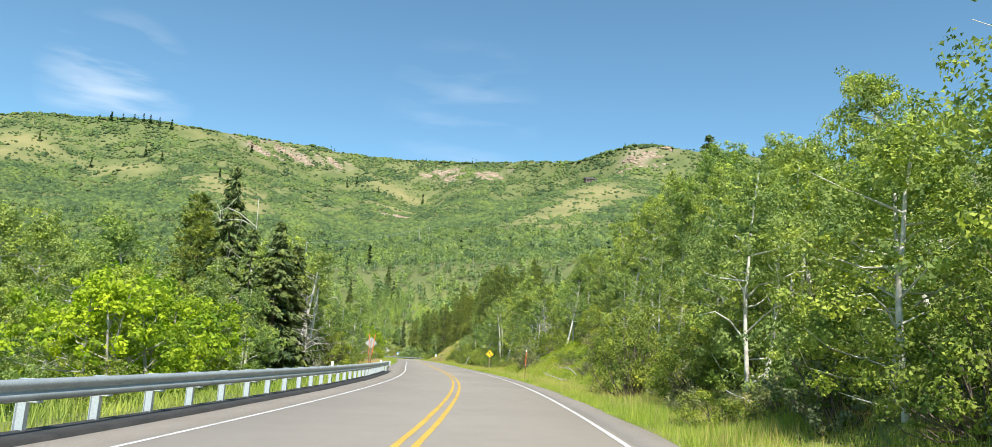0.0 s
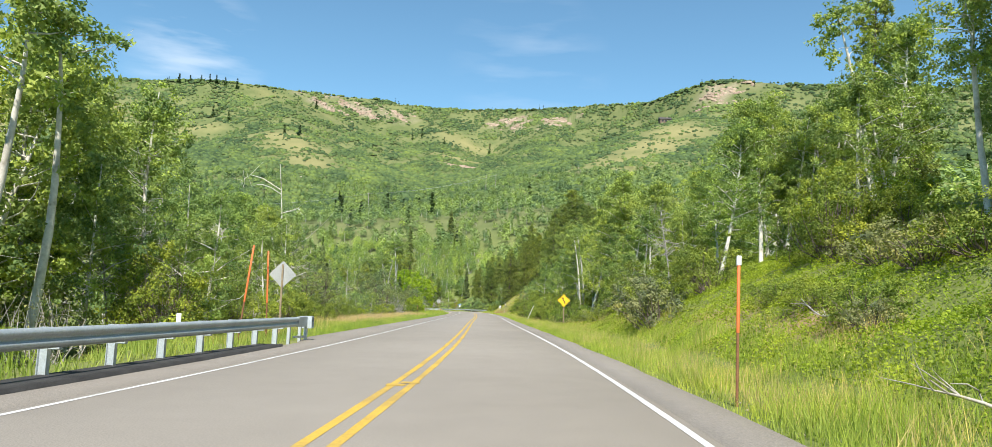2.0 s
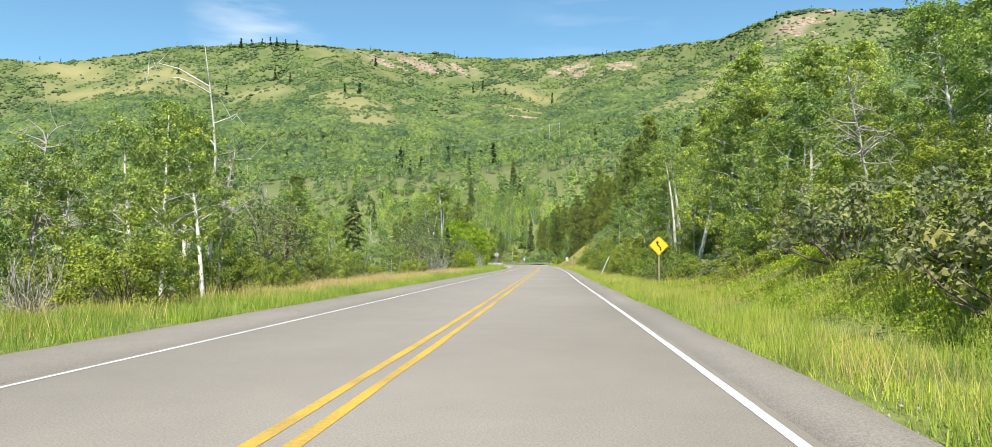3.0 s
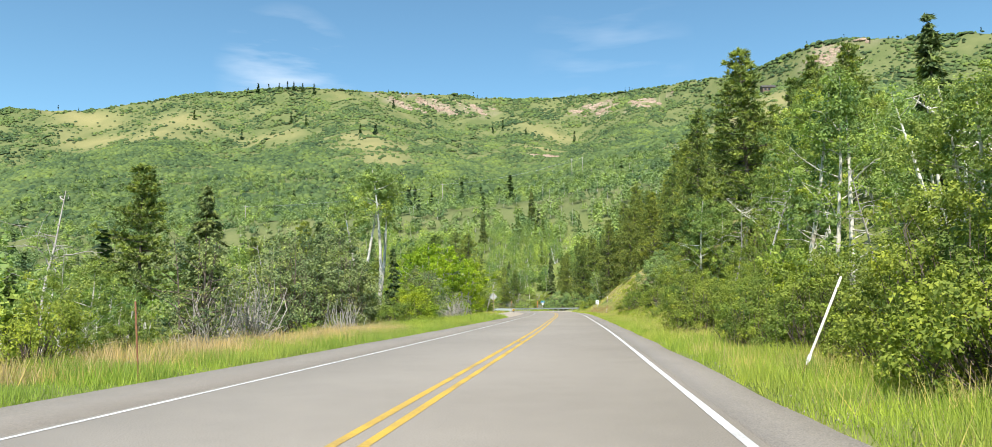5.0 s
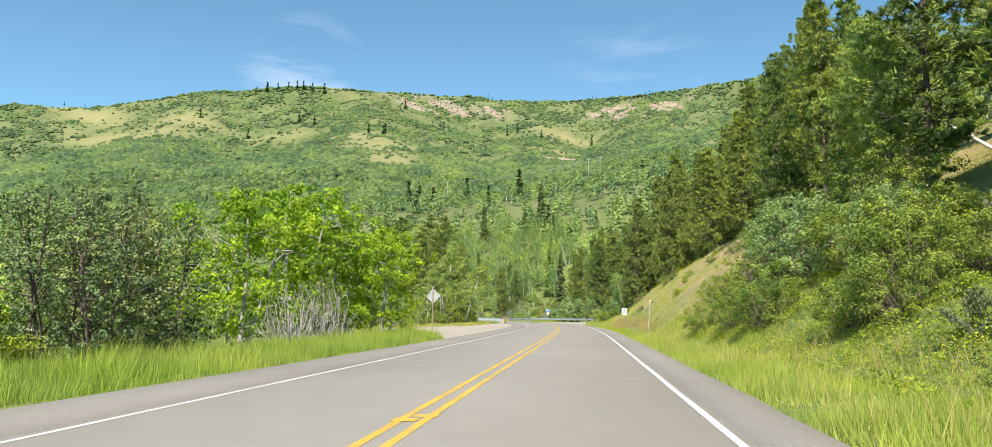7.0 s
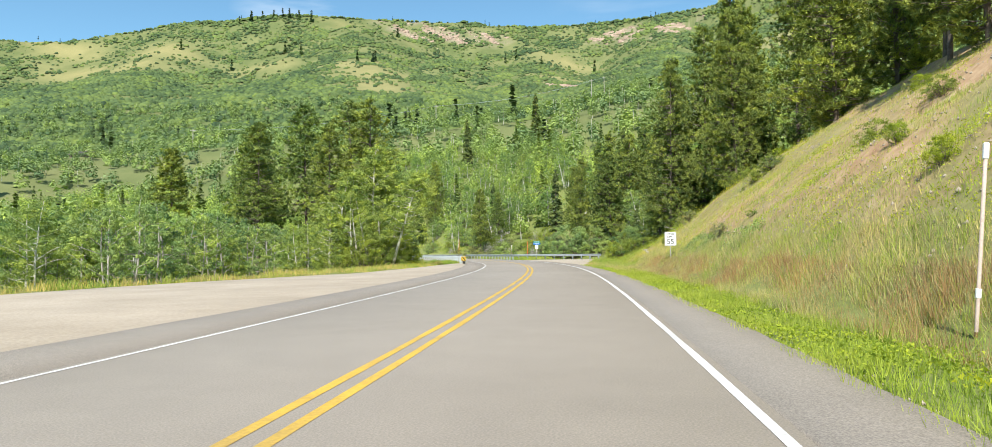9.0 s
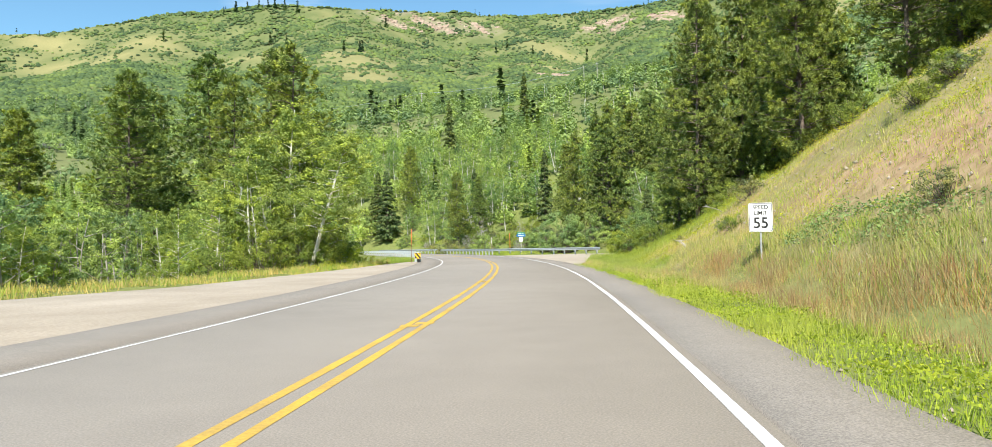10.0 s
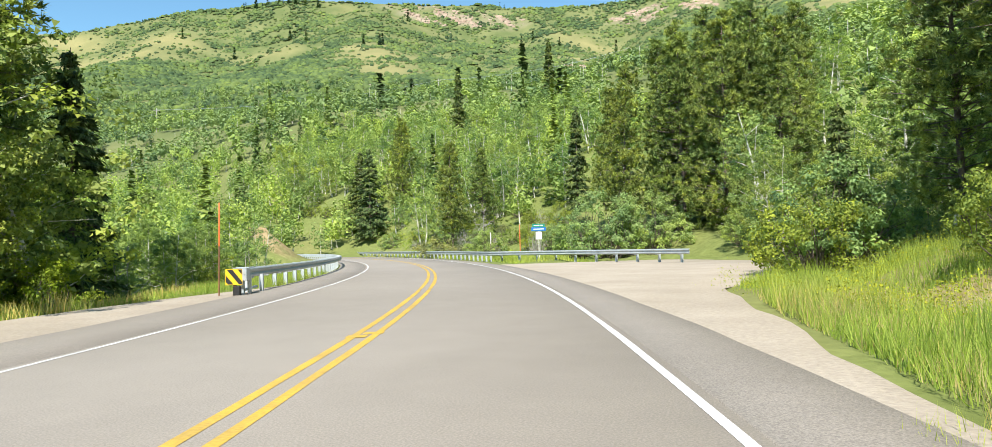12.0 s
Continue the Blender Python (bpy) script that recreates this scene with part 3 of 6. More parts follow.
def aspen_mesh(seed, h, crown_r, base=0.35, clumps=55, per=60, leaf=0.2, trunks=1, lean=0.06, bark=None, mat=None, r0=0.15, clump_r=0.62, dead=0.12):
    rng = np.random.RandomState(seed)
    wood, cs, ds, ts = [], [], [], []
    heart = np.array([0, 0, h * (base + 0.35 * (1 - base))])
    for k in range(trunks):
        foot = rng.normal(size=3) * (0.7 if trunks > 1 else 0.0)
        foot[2] = -0.3
        top = foot + np.array([rng.normal() * lean * h, rng.normal() * lean * h, h * rng.uniform(0.9, 1.0)])
        path = limb_path(rng, foot, top, h * 0.02, 9)
        wood.append(tube(path, np.linspace(r0, 0.025, 9) * rng.uniform(0.85, 1.1), 7))
        nc = clumps // trunks
        for c in range(nc):
            f = base + (1 - base) * (c + rng.uniform(0, 1)) / nc
            p0 = np.array([np.interp(f * 8, range(9), path[:, q]) for q in range(3)])
            prof = math.sin(min(1.0, (f - base) / (1 - base) * 0.9 + 0.18) * math.pi) ** 0.7
            an, rr = rng.uniform(0, 2 * math.pi), crown_r * prof * rng.uniform(0.25, 1.05)
            tip = p0 + np.array([math.cos(an) * rr, math.sin(an) * rr, rr * rng.uniform(0.15, 0.75)])
            if rr > 0.9 and c % 2 == 0:
                wood.append(tube(limb_path(rng, p0, tip, 0.12 * rr, 4), [0.034, 0.024, 0.014, 0.005], 4))
            if rng.uniform() > dead:
                shade = rng.normal() * 0.55
                for q in range(3):
                    at = tip + rng.normal(size=3) * clump_r * [0.62, 0.62, 0.45]
                    c_, d_ = clump(rng, at, int(per * 0.58), clump_r * rng.uniform(0.34, 0.66), 0.75)
                    cs.append(c_)
                    ds.append(d_ + unit(c_ - heart) * 0.35)
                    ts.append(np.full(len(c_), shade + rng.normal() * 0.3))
    c, d = np.concatenate(cs), np.concatenate(ds)
    crown = mesh("crown", *leaves(c, leaf * 0.76, leaf * 0.6, rng, d, rough=0.6), mat or LEAF_ASPEN)
    return mesh("trunk", *join(wood), None, bark or BARK_ASPEN, True), toned(crown, np.concatenate(ts))


def bush_mesh(seed, h, r, clumps=26, per=55, leaf=0.15, mat=None, clump_r=0.4, bark=None):
    rng = np.random.RandomState(seed)
    wood, cs, ds, ts = [], [], [], []
    for c in range(clumps):
        an, f = rng.uniform(0, 2 * math.pi), rng.uniform(0.1, 1)
        rr = r * math.sqrt(rng.uniform(0, 1))
        tip = np.array([math.cos(an) * rr, math.sin(an) * rr, h * f * (1 - 0.55 * (rr / r) ** 2)])
        foot = np.array([math.cos(an), math.sin(an), 0]) * rr * 0.25 + [0, 0, -0.2]
        wood.append(tube(limb_path(rng, foot, tip, 0.1 * h, 4), [0.03, 0.022, 0.014, 0.006], 4))
        shade = rng.normal() * 0.4
        for q in range(2):
            c_, d_ = clump(rng, tip + rng.normal(size=3) * clump_r * 0.5, int(per * 0.75), clump_r * rng.uniform(0.45, 0.85))
            cs.append(c_)
            ds.append(d_ + unit(c_ - [0, 0, h * 0.2]) * 0.4)
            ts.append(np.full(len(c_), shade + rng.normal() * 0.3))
    c, d = np.concatenate(cs), np.concatenate(ds)
    c[:, 2] = np.maximum(c[:, 2], 0.02)
    crown = mesh("leaves", *leaves(c, leaf * 0.82, leaf * 0.55, rng, d, rough=0.6), mat or LEAF_SHRUB)
    return mesh("stem", *join(wood), None, bark or BARK_PINE, True), toned(crown, np.concatenate(ts))


def pine_mesh(seed, h, r, base=0.3, tiers=26, per_tier=5, mat=None, r0=0.17, per=26, needle=0.27, bare=0):
    """A lodgepole pine: clear lower trunk, bare dead limbs below, loose whorls with upturned tufts."""
    rng = np.random.RandomState(seed)
    trunk = limb_path(rng, (0, 0, -0.4), (rng.normal() * 0.25, rng.normal() * 0.25, h), 0.15, 9)
    wood, cs, dirs, ts = [tube(trunk, np.linspace(r0, 0.02, 9), 7)], [], [], []
    for k in range(tiers):
        f = base + (1 - base) * ((k + rng.uniform(0, 0.8)) / tiers)
        g = (f - base) / (1 - base)
        reach = r * (min(1, g * 4 + 0.45)) * (1 - g) ** 0.62 + 0.25
        p0 = np.array([np.interp(f * 8, range(9), trunk[:, q]) for q in range(3)])
        for b in range(per_tier):
            an, L = rng.uniform(0, 2 * math.pi), reach * rng.uniform(0.55, 1.15)
            tip = p0 + np.array([math.cos(an) * L, math.sin(an) * L, L * rng.uniform(-0.1, 0.4)])
            wood.append(tube(limb_path(rng, p0, tip, 0.08 * L, 4), [0.035, 0.025, 0.016, 0.006], 3))
            n = int(4 + 6 * L / r)
            t = rng.uniform(0.35, 1.05, (n, 1))
            tufts = p0 + (tip - p0) * t + rng.normal(size=(n, 3)) * [0.17, 0.17, 0.10] * (0.5 + L * 0.8)
            q = np.repeat(tufts, per, 0)
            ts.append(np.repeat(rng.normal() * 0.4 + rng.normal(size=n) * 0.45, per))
            d = rng.normal(size=q.shape) * 0.8 + (tip - p0) / L * 0.8 + np.array([0, 0, 0.6])
            d /= np.linalg.norm(d, axis=1, keepdims=True)
            cs.append(q + d * rng.uniform(0.05, 0.24, (len(q), 1)))
            dirs.append(d)
    for k in range(bare):
        f, an, L = rng.uniform(0.1, base + 0.3), rng.uniform(0, 2 * math.pi), r * rng.uniform(0.35, 0.95)
        p0 = np.array([np.interp(f * 8, range(9), trunk[:, q]) for q in range(3)])
        path = limb_path(rng, p0, p0 + np.array([math.cos(an) * L, math.sin(an) * L, L * rng.uniform(-0.35, 0.15)]), 0.12 * L, 5)
        wood.append(tube(path, [0.028, 0.02, 0.014, 0.009, 0.004], 3))
        for _ in range(3):
            q = path[rng.randint(1, 5)]
            wood.append(tube(limb_path(rng, q, q + rng.normal(size=3) * L * 0.22, 0.03 * L, 3), [0.012, 0.008, 0.003], 3))
    c, d = np.concatenate(cs), np.concatenate(dirs)
    needles = mesh("needles", *leaves(c, needle, needle * 0.23, rng, unit(c * [1, 1, 0]) * 0.9 + [0, 0, 0.8], d, 0.3), mat or NEEDLE_PINE)
    return mesh("trunk", *join(wood), None, BARK_PINE, True), toned(needles, np.concatenate(ts))


def spruce_mesh(seed, h, r, base=0.06, tiers=30, per_tier=7, mat=None, sparse=1.0):
    """A spruce: a narrow cone of drooping flat sprays."""
    rng = np.random.RandomState(seed)
    wood, cs, dirs = [tube([(0, 0, -0.4), (0, 0, h * 0.5), (0, 0, h)], [0.02 * h * 0.6 + 0.05, 0.09, 0.015], 7)], [], []
    ts = []
    for k in range(tiers):
        g = (k + rng.uniform(0, 0.7)) / tiers
        z = h * (base + (1 - base) * g)
        reach = r * (1 - g) ** 0.85 + 0.15
        for b in range(per_tier):
            an, L = rng.uniform(0, 2 * math.pi), reach * rng.uniform(0.6, 1.12)
            out = np.array([math.cos(an), math.sin(an), 0])
            p0 = np.array([0, 0, z])
            tip = p0 + out * L + np.array([0, 0, -L * rng.uniform(0.15, 0.4) + 0.05])
            wood.append(tube(np.stack([p0, p0 * 0.5 + tip * 0.5 + [0, 0, 0.05], tip]), [0.03, 0.018, 0.005], 3))
            n = int((14 + 40 * L / r) * sparse)
            t = np.sqrt(rng.uniform(0.03, 1.0, (n, 1)))
            side = np.cross(out, [0, 0, 1]) * rng.normal(size=(n, 1)) * 0.26 * L * (1.1 - t)
            c = p0 + (tip - p0) * t + side + np.array([0, 0, -0.08]) + rng.normal(size=(n, 3)) * 0.06
            cs.append(c)
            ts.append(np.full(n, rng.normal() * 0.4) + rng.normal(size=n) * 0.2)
            dirs.append(np.repeat((out * 0.8 + [0, 0, -0.5])[None], n, 0) + side * 1.5)
    c, d = np.concatenate(cs), np.concatenate(dirs)
    needles = mesh("needles", *leaves(c, 0.42, 0.15, rng, unit(c * [1, 1, 0]) * 0.8 + [0, 0, 0.6], d, 0.35), mat or NEEDLE_SPRUCE)
    return mesh("trunk", *join(wood), None, BARK_PINE, True), toned(needles, np.concatenate(ts))


def snag_mesh(seed, h, lean=0.2, limbs=16, r0=0.12, bark=None):
    rng = np.random.RandomState(seed)
    path = limb_path(rng, (0, 0, -0.4), (lean * h, rng.normal() * 0.08 * h, h), 0.04 * h, 9)
    wood = [tube(path, np.linspace(r0, 0.02, 9), 7)]
    for k in range(limbs):
        f = rng.uniform(0.45, 0.97)
        p0 = np.array([np.interp(f * 8, range(9), path[:, q]) for q in range(3)])
        an, L = rng.uniform(0, 2 * math.pi), h * rng.uniform(0.08, 0.3) * (1.3 - f * 0.7)
        tip = p0 + np.array([math.cos(an) * L, math.sin(an) * L, L * rng.uniform(-0.1, 0.7)])
        lp = limb_path(rng, p0, tip, 0.2 * L, 5)
        wood.append(tube(lp, [0.04, 0.03, 0.02, 0.012, 0.004], 4))
        for _ in range(3):
            q = lp[rng.randint(2, 5)]
            wood.append(tube(limb_path(rng, q, q + rng.normal(size=3) * L * 0.35, 0.05 * L, 3), [0.014, 0.009, 0.003], 3))
    return (mesh("trunk", *join(wood), None, bark or BARK_ASPEN, True),)


PROTO = {}


def kind(key, name, category, label, group, maker):
    PROTO[key] = [name, category, label, group, maker, None]


kind("aspen1", "aspen_tree", "tree", "tall pale-barked aspen with an airy light green crown", "roadside aspens", lambda: aspen_mesh(1, 13, 2.7, 0.22, 120, 84, 0.15, clump_r=0.72, dead=0.04))
kind("aspen2", "aspen_tree", "tree", "slender white-trunked aspen with loose green foliage", "roadside aspens", lambda: aspen_mesh(2, 12, 2.4, 0.3, 100, 84, 0.15, 1, 0.09, clump_r=0.7, dead=0.05))
kind("aspen3", "aspen_tree", "tree", "multi-stemmed aspen clump with bright green leaves", "roadside aspens", lambda: aspen_mesh(3, 10, 2.7, 0.1, 120, 80, 0.15, 3, 0.1, clump_r=0.72, dead=0.05))
kind("aspen4", "aspen_tree", "tree", "bushy young aspen leafed nearly to the ground", "roadside aspens", lambda: aspen_mesh(4, 7.5, 2.4, 0.06, 108, 108, 0.118, 2, 0.08, r0=0.09, clump_r=0.64, dead=0.03))
kind("aspen5", "aspen_tree", "tree", "tall aspen with a long white trunk and high crown", "roadside aspens", lambda: aspen_mesh(5, 14, 2.3, 0.42, 95, 84, 0.15, 1, 0.05, clump_r=0.7, dead=0.08))
kind("thin_aspen", "aspen_tree", "tree", "old aspen with bare white trunk and sparse top foliage", "roadside aspens", lambda: aspen_mesh(6, 12, 1.9, 0.68, 30, 60, 0.18, 1, 0.07, dead=0.35, r0=0.19))
kind("maple1", "boxelder_tree", "tree", "rounded boxelder with bright yellow-green leaves", "boxelder trees", lambda: aspen_mesh(7, 8, 3.4, 0.1, 92, 70, 0.2, 3, 0.12, BARK_GREY, LEAF_BRIGHT, 0.13, 0.7, 0))
kind("maple2", "boxelder_tree", "tree", "spreading boxelder in bright lime-green leaf", "boxelder trees", lambda: aspen_mesh(8, 7, 3.2, 0.08, 86, 70, 0.2, 4, 0.12, BARK_GREY, LEAF_BRIGHT, 0.11, 0.7, 0))
kind("pine1", "pine_tree", "tree", "tall lodgepole pine with olive-green needle tufts", "lodgepole pines", lambda: pine_mesh(11, 19, 2.8, 0.14, 40, 5, bare=22))
kind("pine2", "pine_tree", "tree", "lodgepole pine with loose upturned boughs and bare lower trunk", "lodgepole pines", lambda: pine_mesh(12, 16, 2.7, 0.2, 32, 6))
kind("pine3", "pine_tree", "tree", "broad lodgepole pine with dense boughs", "lodgepole pines", lambda: pine_mesh(13, 15, 3.3, 0.04, 36, 6))
kind("pine4", "pine_tree", "tree", "lodgepole pine with fine olive needles and dead lower limbs", "lodgepole pines", lambda: pine_mesh(14, 18, 3.2, 0.1, 40, 6, per=52, needle=0.17))
kind("pine5", "pine_tree", "tree", "open lodgepole pine with loose crown and dead grey lower limbs", "lodgepole pines", lambda: pine_mesh(18, 18, 3.0, 0.34, 26, 5, needle=0.25, bare=46))
kind("spruce1", "spruce_tree", "tree", "dark conical spruce with drooping boughs", "spruces", lambda: spruce_mesh(15, 13, 3.0, 0.04, 32, 8))
kind("spruce2", "spruce_tree", "tree", "narrow dark green pointed spruce", "spruces", lambda: spruce_mesh(16, 11, 1.5, 0.04, 30, 6))
kind("spruce3", "spruce_tree", "tree", "spruce with thinning grey lower boughs", "spruces", lambda: spruce_mesh(17, 14, 2.3, 0.12, 26, 6, None, 0.55))
kind("snag1", "dead_tree", "dead tree", "leaning dead aspen with bare grey branches", "dead trees", lambda: snag_mesh(21, 9, 0.35, 14, 0.12, BARK_GREY))
kind("snag2", "dead_tree", "dead tree", "upright bleached dead tree with broken limbs", "dead trees", lambda: snag_mesh(22, 11, 0.07, 9))
kind("snag3", "dead_tree", "dead tree", "thin grey dead tree with tangled twigs", "dead trees", lambda: snag_mesh(23, 7, 0.12, 34, 0.07, BARK_GREY))
kind("snag4", "dead_tree", "dead tree", "bleached dead trunk leaning far out of the trees", "dead trees", lambda: snag_mesh(25, 4.6, 1.2, 12, 0.09))
kind("brown", "dead_pine", "dead tree", "small dead tree with rust-brown needles", "dead trees", lambda: aspen_mesh(24, 6.5, 1.2, 0.25, 34, 40, 0.2, 1, 0.05, BARK_GREY, NEEDLE_DEAD, 0.08, 0.45, 0.1))
kind("back_aspen1", "aspen_tree", "tree", "tall aspen standing back in the woods", "woodland aspens", lambda: aspen_mesh(41, 13, 2.7, 0.22, 80, 62, 0.205, mat=LEAF_WOODS, clump_r=0.85, dead=0.03))
kind("back_aspen2", "aspen_tree", "tree", "bushy aspen standing back in the woods", "woodland aspens", lambda: aspen_mesh(42, 9.5, 2.7, 0.1, 80, 62, 0.205, 3, 0.1, mat=LEAF_WOODS, clump_r=0.85, dead=0.03))
kind("grey_tree", "grey_leaved_tree", "tree", "thin grey-leaved tree with many bare twigs", "grey-leaved trees", lambda: aspen_mesh(43, 6, 2.3, 0.05, 150, 34, 0.12, 5, 0.12, BARK_PINE, LEAF_JUNIPER, 0.05, 0.42, 0.15))
kind("bush1", "shrub", "shrub", "dense green leafy roadside shrub", "roadside shrubs", lambda: bush_mesh(31, 3.2, 2.0, 62, 98, 0.108, None, 0.46))
kind("bush2", "shrub", "shrub", "low spreading green leafy shrub", "roadside shrubs", lambda: bush_mesh(32, 1.8, 1.7, 44, 90, 0.095, None, 0.42))
kind("bush3", "shrub", "shrub", "tall leafy green thicket shrub", "roadside shrubs", lambda: bush_mesh(33, 4.6, 2.2, 86, 96, 0.112, None, 0.5))
kind("bush4", "shrub", "shrub", "bright green bushy chokecherry shrub", "roadside shrubs", lambda: bush_mesh(34, 2.6, 1.6, 54, 95, 0.105, foliage_bright(), 0.44))
kind("juniper", "juniper_tree", "tree", "dense grey-green juniper bushy to the ground", "junipers", lambda: bush_mesh(44, 6.5, 2.5, 170, 62, 0.13, LEAF_JUNIPER, 0.5))
kind("sage1", "sagebrush", "shrub", "low grey-green sagebrush shrub on the bank", "sagebrush shrubs", lambda: bush_mesh(35, 1.7, 1.6, 36, 50, 0.12, LEAF_SAGE, 0.34))
kind("twigs", "bare_shrub", "shrub", "thicket of bare grey twigs with few leaves", "bare shrubs", lambda: bush_mesh(36, 3.4, 1.5, 90, 5, 0.12, LEAF_SAGE, 0.3, BARK_GREY))
kind("willow1", "willow_shrub", "shrub", "rounded silvery-green willow shrub", "willow shrubs", lambda: bush_mesh(37, 4.2, 3.0, 110, 84, 0.14, LEAF_WILLOW, 0.5))
kind("willow2", "willow_tree", "tree", "bushy grey-green willow tree", "willow shrubs", lambda: aspen_mesh(38, 6.5, 2.6, 0.08, 105, 84, 0.13, 4, 0.12, BARK_GREY, LEAF_WILLOW, 0.08, 0.55, 0.05))


def foliage_bright():
    if "lush_leaves" not in bpy.data.materials:
        foliage("lush_leaves", (0.15, 0.225, 0.02), (0.33, 0.40, 0.045), (0.40, 0.41, 0.05), 0.3)
    return bpy.data.materials["lush_leaves"]


PLACE_RNG = random.Random(4)


def plant(key, s, off, size=1.0, turn=None, label="", xy=None, stretch=1.0, sink=0.05):
    """Sets a plant of that kind beside the road."""
    name, category, text, group, maker, first = PROTO[key]
    x, y = xy if xy is not None else on_road(s, off)
    turn = PLACE_RNG.uniform(0, 360) if turn is None else turn
    m = Matrix.LocRotScale((x, y, height(x, y) - sink), Euler((0, 0, radians(turn))), (size, size, size * stretch))
    if first is None:
        ob = new(name)
        for me in maker():
            piece = child(me.name, me, ob)
            if me.name.startswith("stem"):
                tagged(piece, "many thin woody stems", kind="stuff")
        tagged(ob, text, category, group)
        ob.matrix_basis = m
        PROTO[key][5] = ob
    else:
        k = first.matrix_basis.copy()
        first.matrix_basis = Matrix()
        ob = copy_thing(first, m)
        first.matrix_basis = k
    if label:
        tagged(ob, label)
    return ob


TALL = {"aspen1": 13, "aspen2": 12, "aspen3": 10, "aspen4": 7.5, "aspen5": 14, "thin_aspen": 12, "pine1": 19, "pine5": 18, "pine2": 16, "pine3": 15, "spruce1": 13, "spruce2": 11, "back_aspen1": 13, "back_aspen2": 9.5,
        "snag1": 9, "snag2": 11, "juniper": 6.5, "maple1": 8, "willow2": 6.5}


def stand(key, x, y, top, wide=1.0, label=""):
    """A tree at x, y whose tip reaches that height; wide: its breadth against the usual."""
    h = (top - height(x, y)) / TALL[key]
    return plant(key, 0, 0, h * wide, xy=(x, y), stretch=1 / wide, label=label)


def fill(keys, s0, s1, o0, o1, gap, size=(0.8, 1.2), seed=0, jitter=0.45):
    """A loose stand of mixed plants over a stretch of the roadside."""
    rng = random.Random(seed)
    s = s0
    while s < s1:
        o = o0
        while o < o1:
            plant(rng.choice(keys), s + rng.uniform(-jitter, jitter) * gap, o + rng.uniform(-jitter, jitter) * gap, rng.uniform(*size), rng.uniform(0, 360),
                  stretch=rng.uniform(0.85, 1.15))
            o += gap * rng.uniform(0.8, 1.2)
        s += gap * rng.uniform(0.8, 1.2)


build_ground()
build_road()

# left side, behind the guardrail
for s, o, z in ((25, -11.6, 0.82), (29, -12.6, 0.95), (33.5, -13.6, 0.95), (37, -13.2, 0.8)):
    plant("maple1" if s > 34 else "maple2", s, o, z)
for key, s, o, z in (("spruce1", 50.3, -12.5, 0.97), ("spruce1", 51.8, -11.5, 0.86), ("spruce3", 48.5, -13.9, 0.85), ("spruce1", 53.5, -13.2, 0.8), ("spruce2", 47, -12.6, 0.7), ("snag3", 51, -10.5, 1.0), ("spruce1", 60, -16, 0.75),
                     ("thin_aspen", 58, -12.6, 1.0), ("thin_aspen", 60.5, -12, 0.95), ("aspen1", 63, -13, 1.0), ("aspen2", 61, -15, 1.0), ("aspen1", 67, -14.5, 0.9),
                     ("snag2", 93, -14.6, 1.1), ("aspen3", 96, -17, 1.1), ("aspen2", 99, -16.5, 1.0)):
    plant(key, s, o, z)
fill(["aspen1", "aspen3", "aspen2"], 27, 64, -36, -20, 6.0, (0.85, 1.12), 1)
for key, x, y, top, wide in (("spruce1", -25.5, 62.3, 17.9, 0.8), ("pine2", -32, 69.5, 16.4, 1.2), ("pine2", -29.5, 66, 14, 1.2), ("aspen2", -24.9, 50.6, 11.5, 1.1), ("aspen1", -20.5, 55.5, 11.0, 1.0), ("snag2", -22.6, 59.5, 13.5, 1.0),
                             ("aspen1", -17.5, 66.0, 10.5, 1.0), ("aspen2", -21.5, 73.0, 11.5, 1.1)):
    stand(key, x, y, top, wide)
fill(["aspen4", "bush3"], 16, 27, -15, -10, 4.5, (0.45, 0.7), 2)
fill(["bush3", "twigs", "aspen4", "bush1"], 44, 84, -13, -9.5, 3.6, (0.6, 0.95), 3)
fill(["aspen2", "aspen3", "snag3", "aspen4", "twigs"], 66, 106, -20, -12.5, 5.4, (0.65, 0.95), 4)
fill(["bush3", "aspen4", "bush1", "willow2", "bush4"], 106, 127, -22, -12.5, 4.4, (0.42, 0.66), 44)
fill(["twigs", "snag3", "bush3", "aspen4", "bush1"], 64, 92, -13, -9.8, 2.9, (0.55, 0.85), 41)

for key, s, o, z in (("snag1", 156, -33, 0.9), ("snag1", 168, -23, 0.9), 
                     ("thin_aspen", 171, -15.8, 1.25), ("thin_aspen", 167.6, -16.3, 1.2), ("thin_aspen", 169.3, -15, 1.28), ("thin_aspen", 166, -15.2, 1.0), ("spruce2", 170.3, -13.9, 0.68), ("spruce1", 165, -19, 0.75),
                     ("pine3", 161, -18.5, 0.6), ("twigs", 186, -11.5, 1.1), ("twigs", 189, -11, 1.2), ("twigs", 158, -14, 1.0),
                     ("twigs", 150, -12, 0.9), ("bush4", 160.5, -9.9, 1.0), ("bush4", 162.5, -10.4, 1.2), ("bush4", 165, -10.6, 1.15), ("bush4", 167.5, -11.2, 0.9), ("bush1", 157, -10.4, 0.7), ("grey_tree", 170.5, -10.8, 0.8), ("grey_tree", 174, -12.8, 1.0), ("grey_tree", 177, -12.4, 0.95), ("grey_tree", 172.5, -11.6, 0.85), ("grey_tree", 94, -11.8, 0.8), ("grey_tree", 98, -12.6, 0.9), ("grey_tree", 133, -12.2, 0.8), ("maple1", 188, -14.8, 1.1), ("maple1", 194.5, -15.5, 1.3), ("maple2", 199, -13.5, 1.15), ("maple1", 203.5, -12.6, 1.05),
                      ("aspen4", 214, -22, 0.8)):
    plant(key, s, o, z)
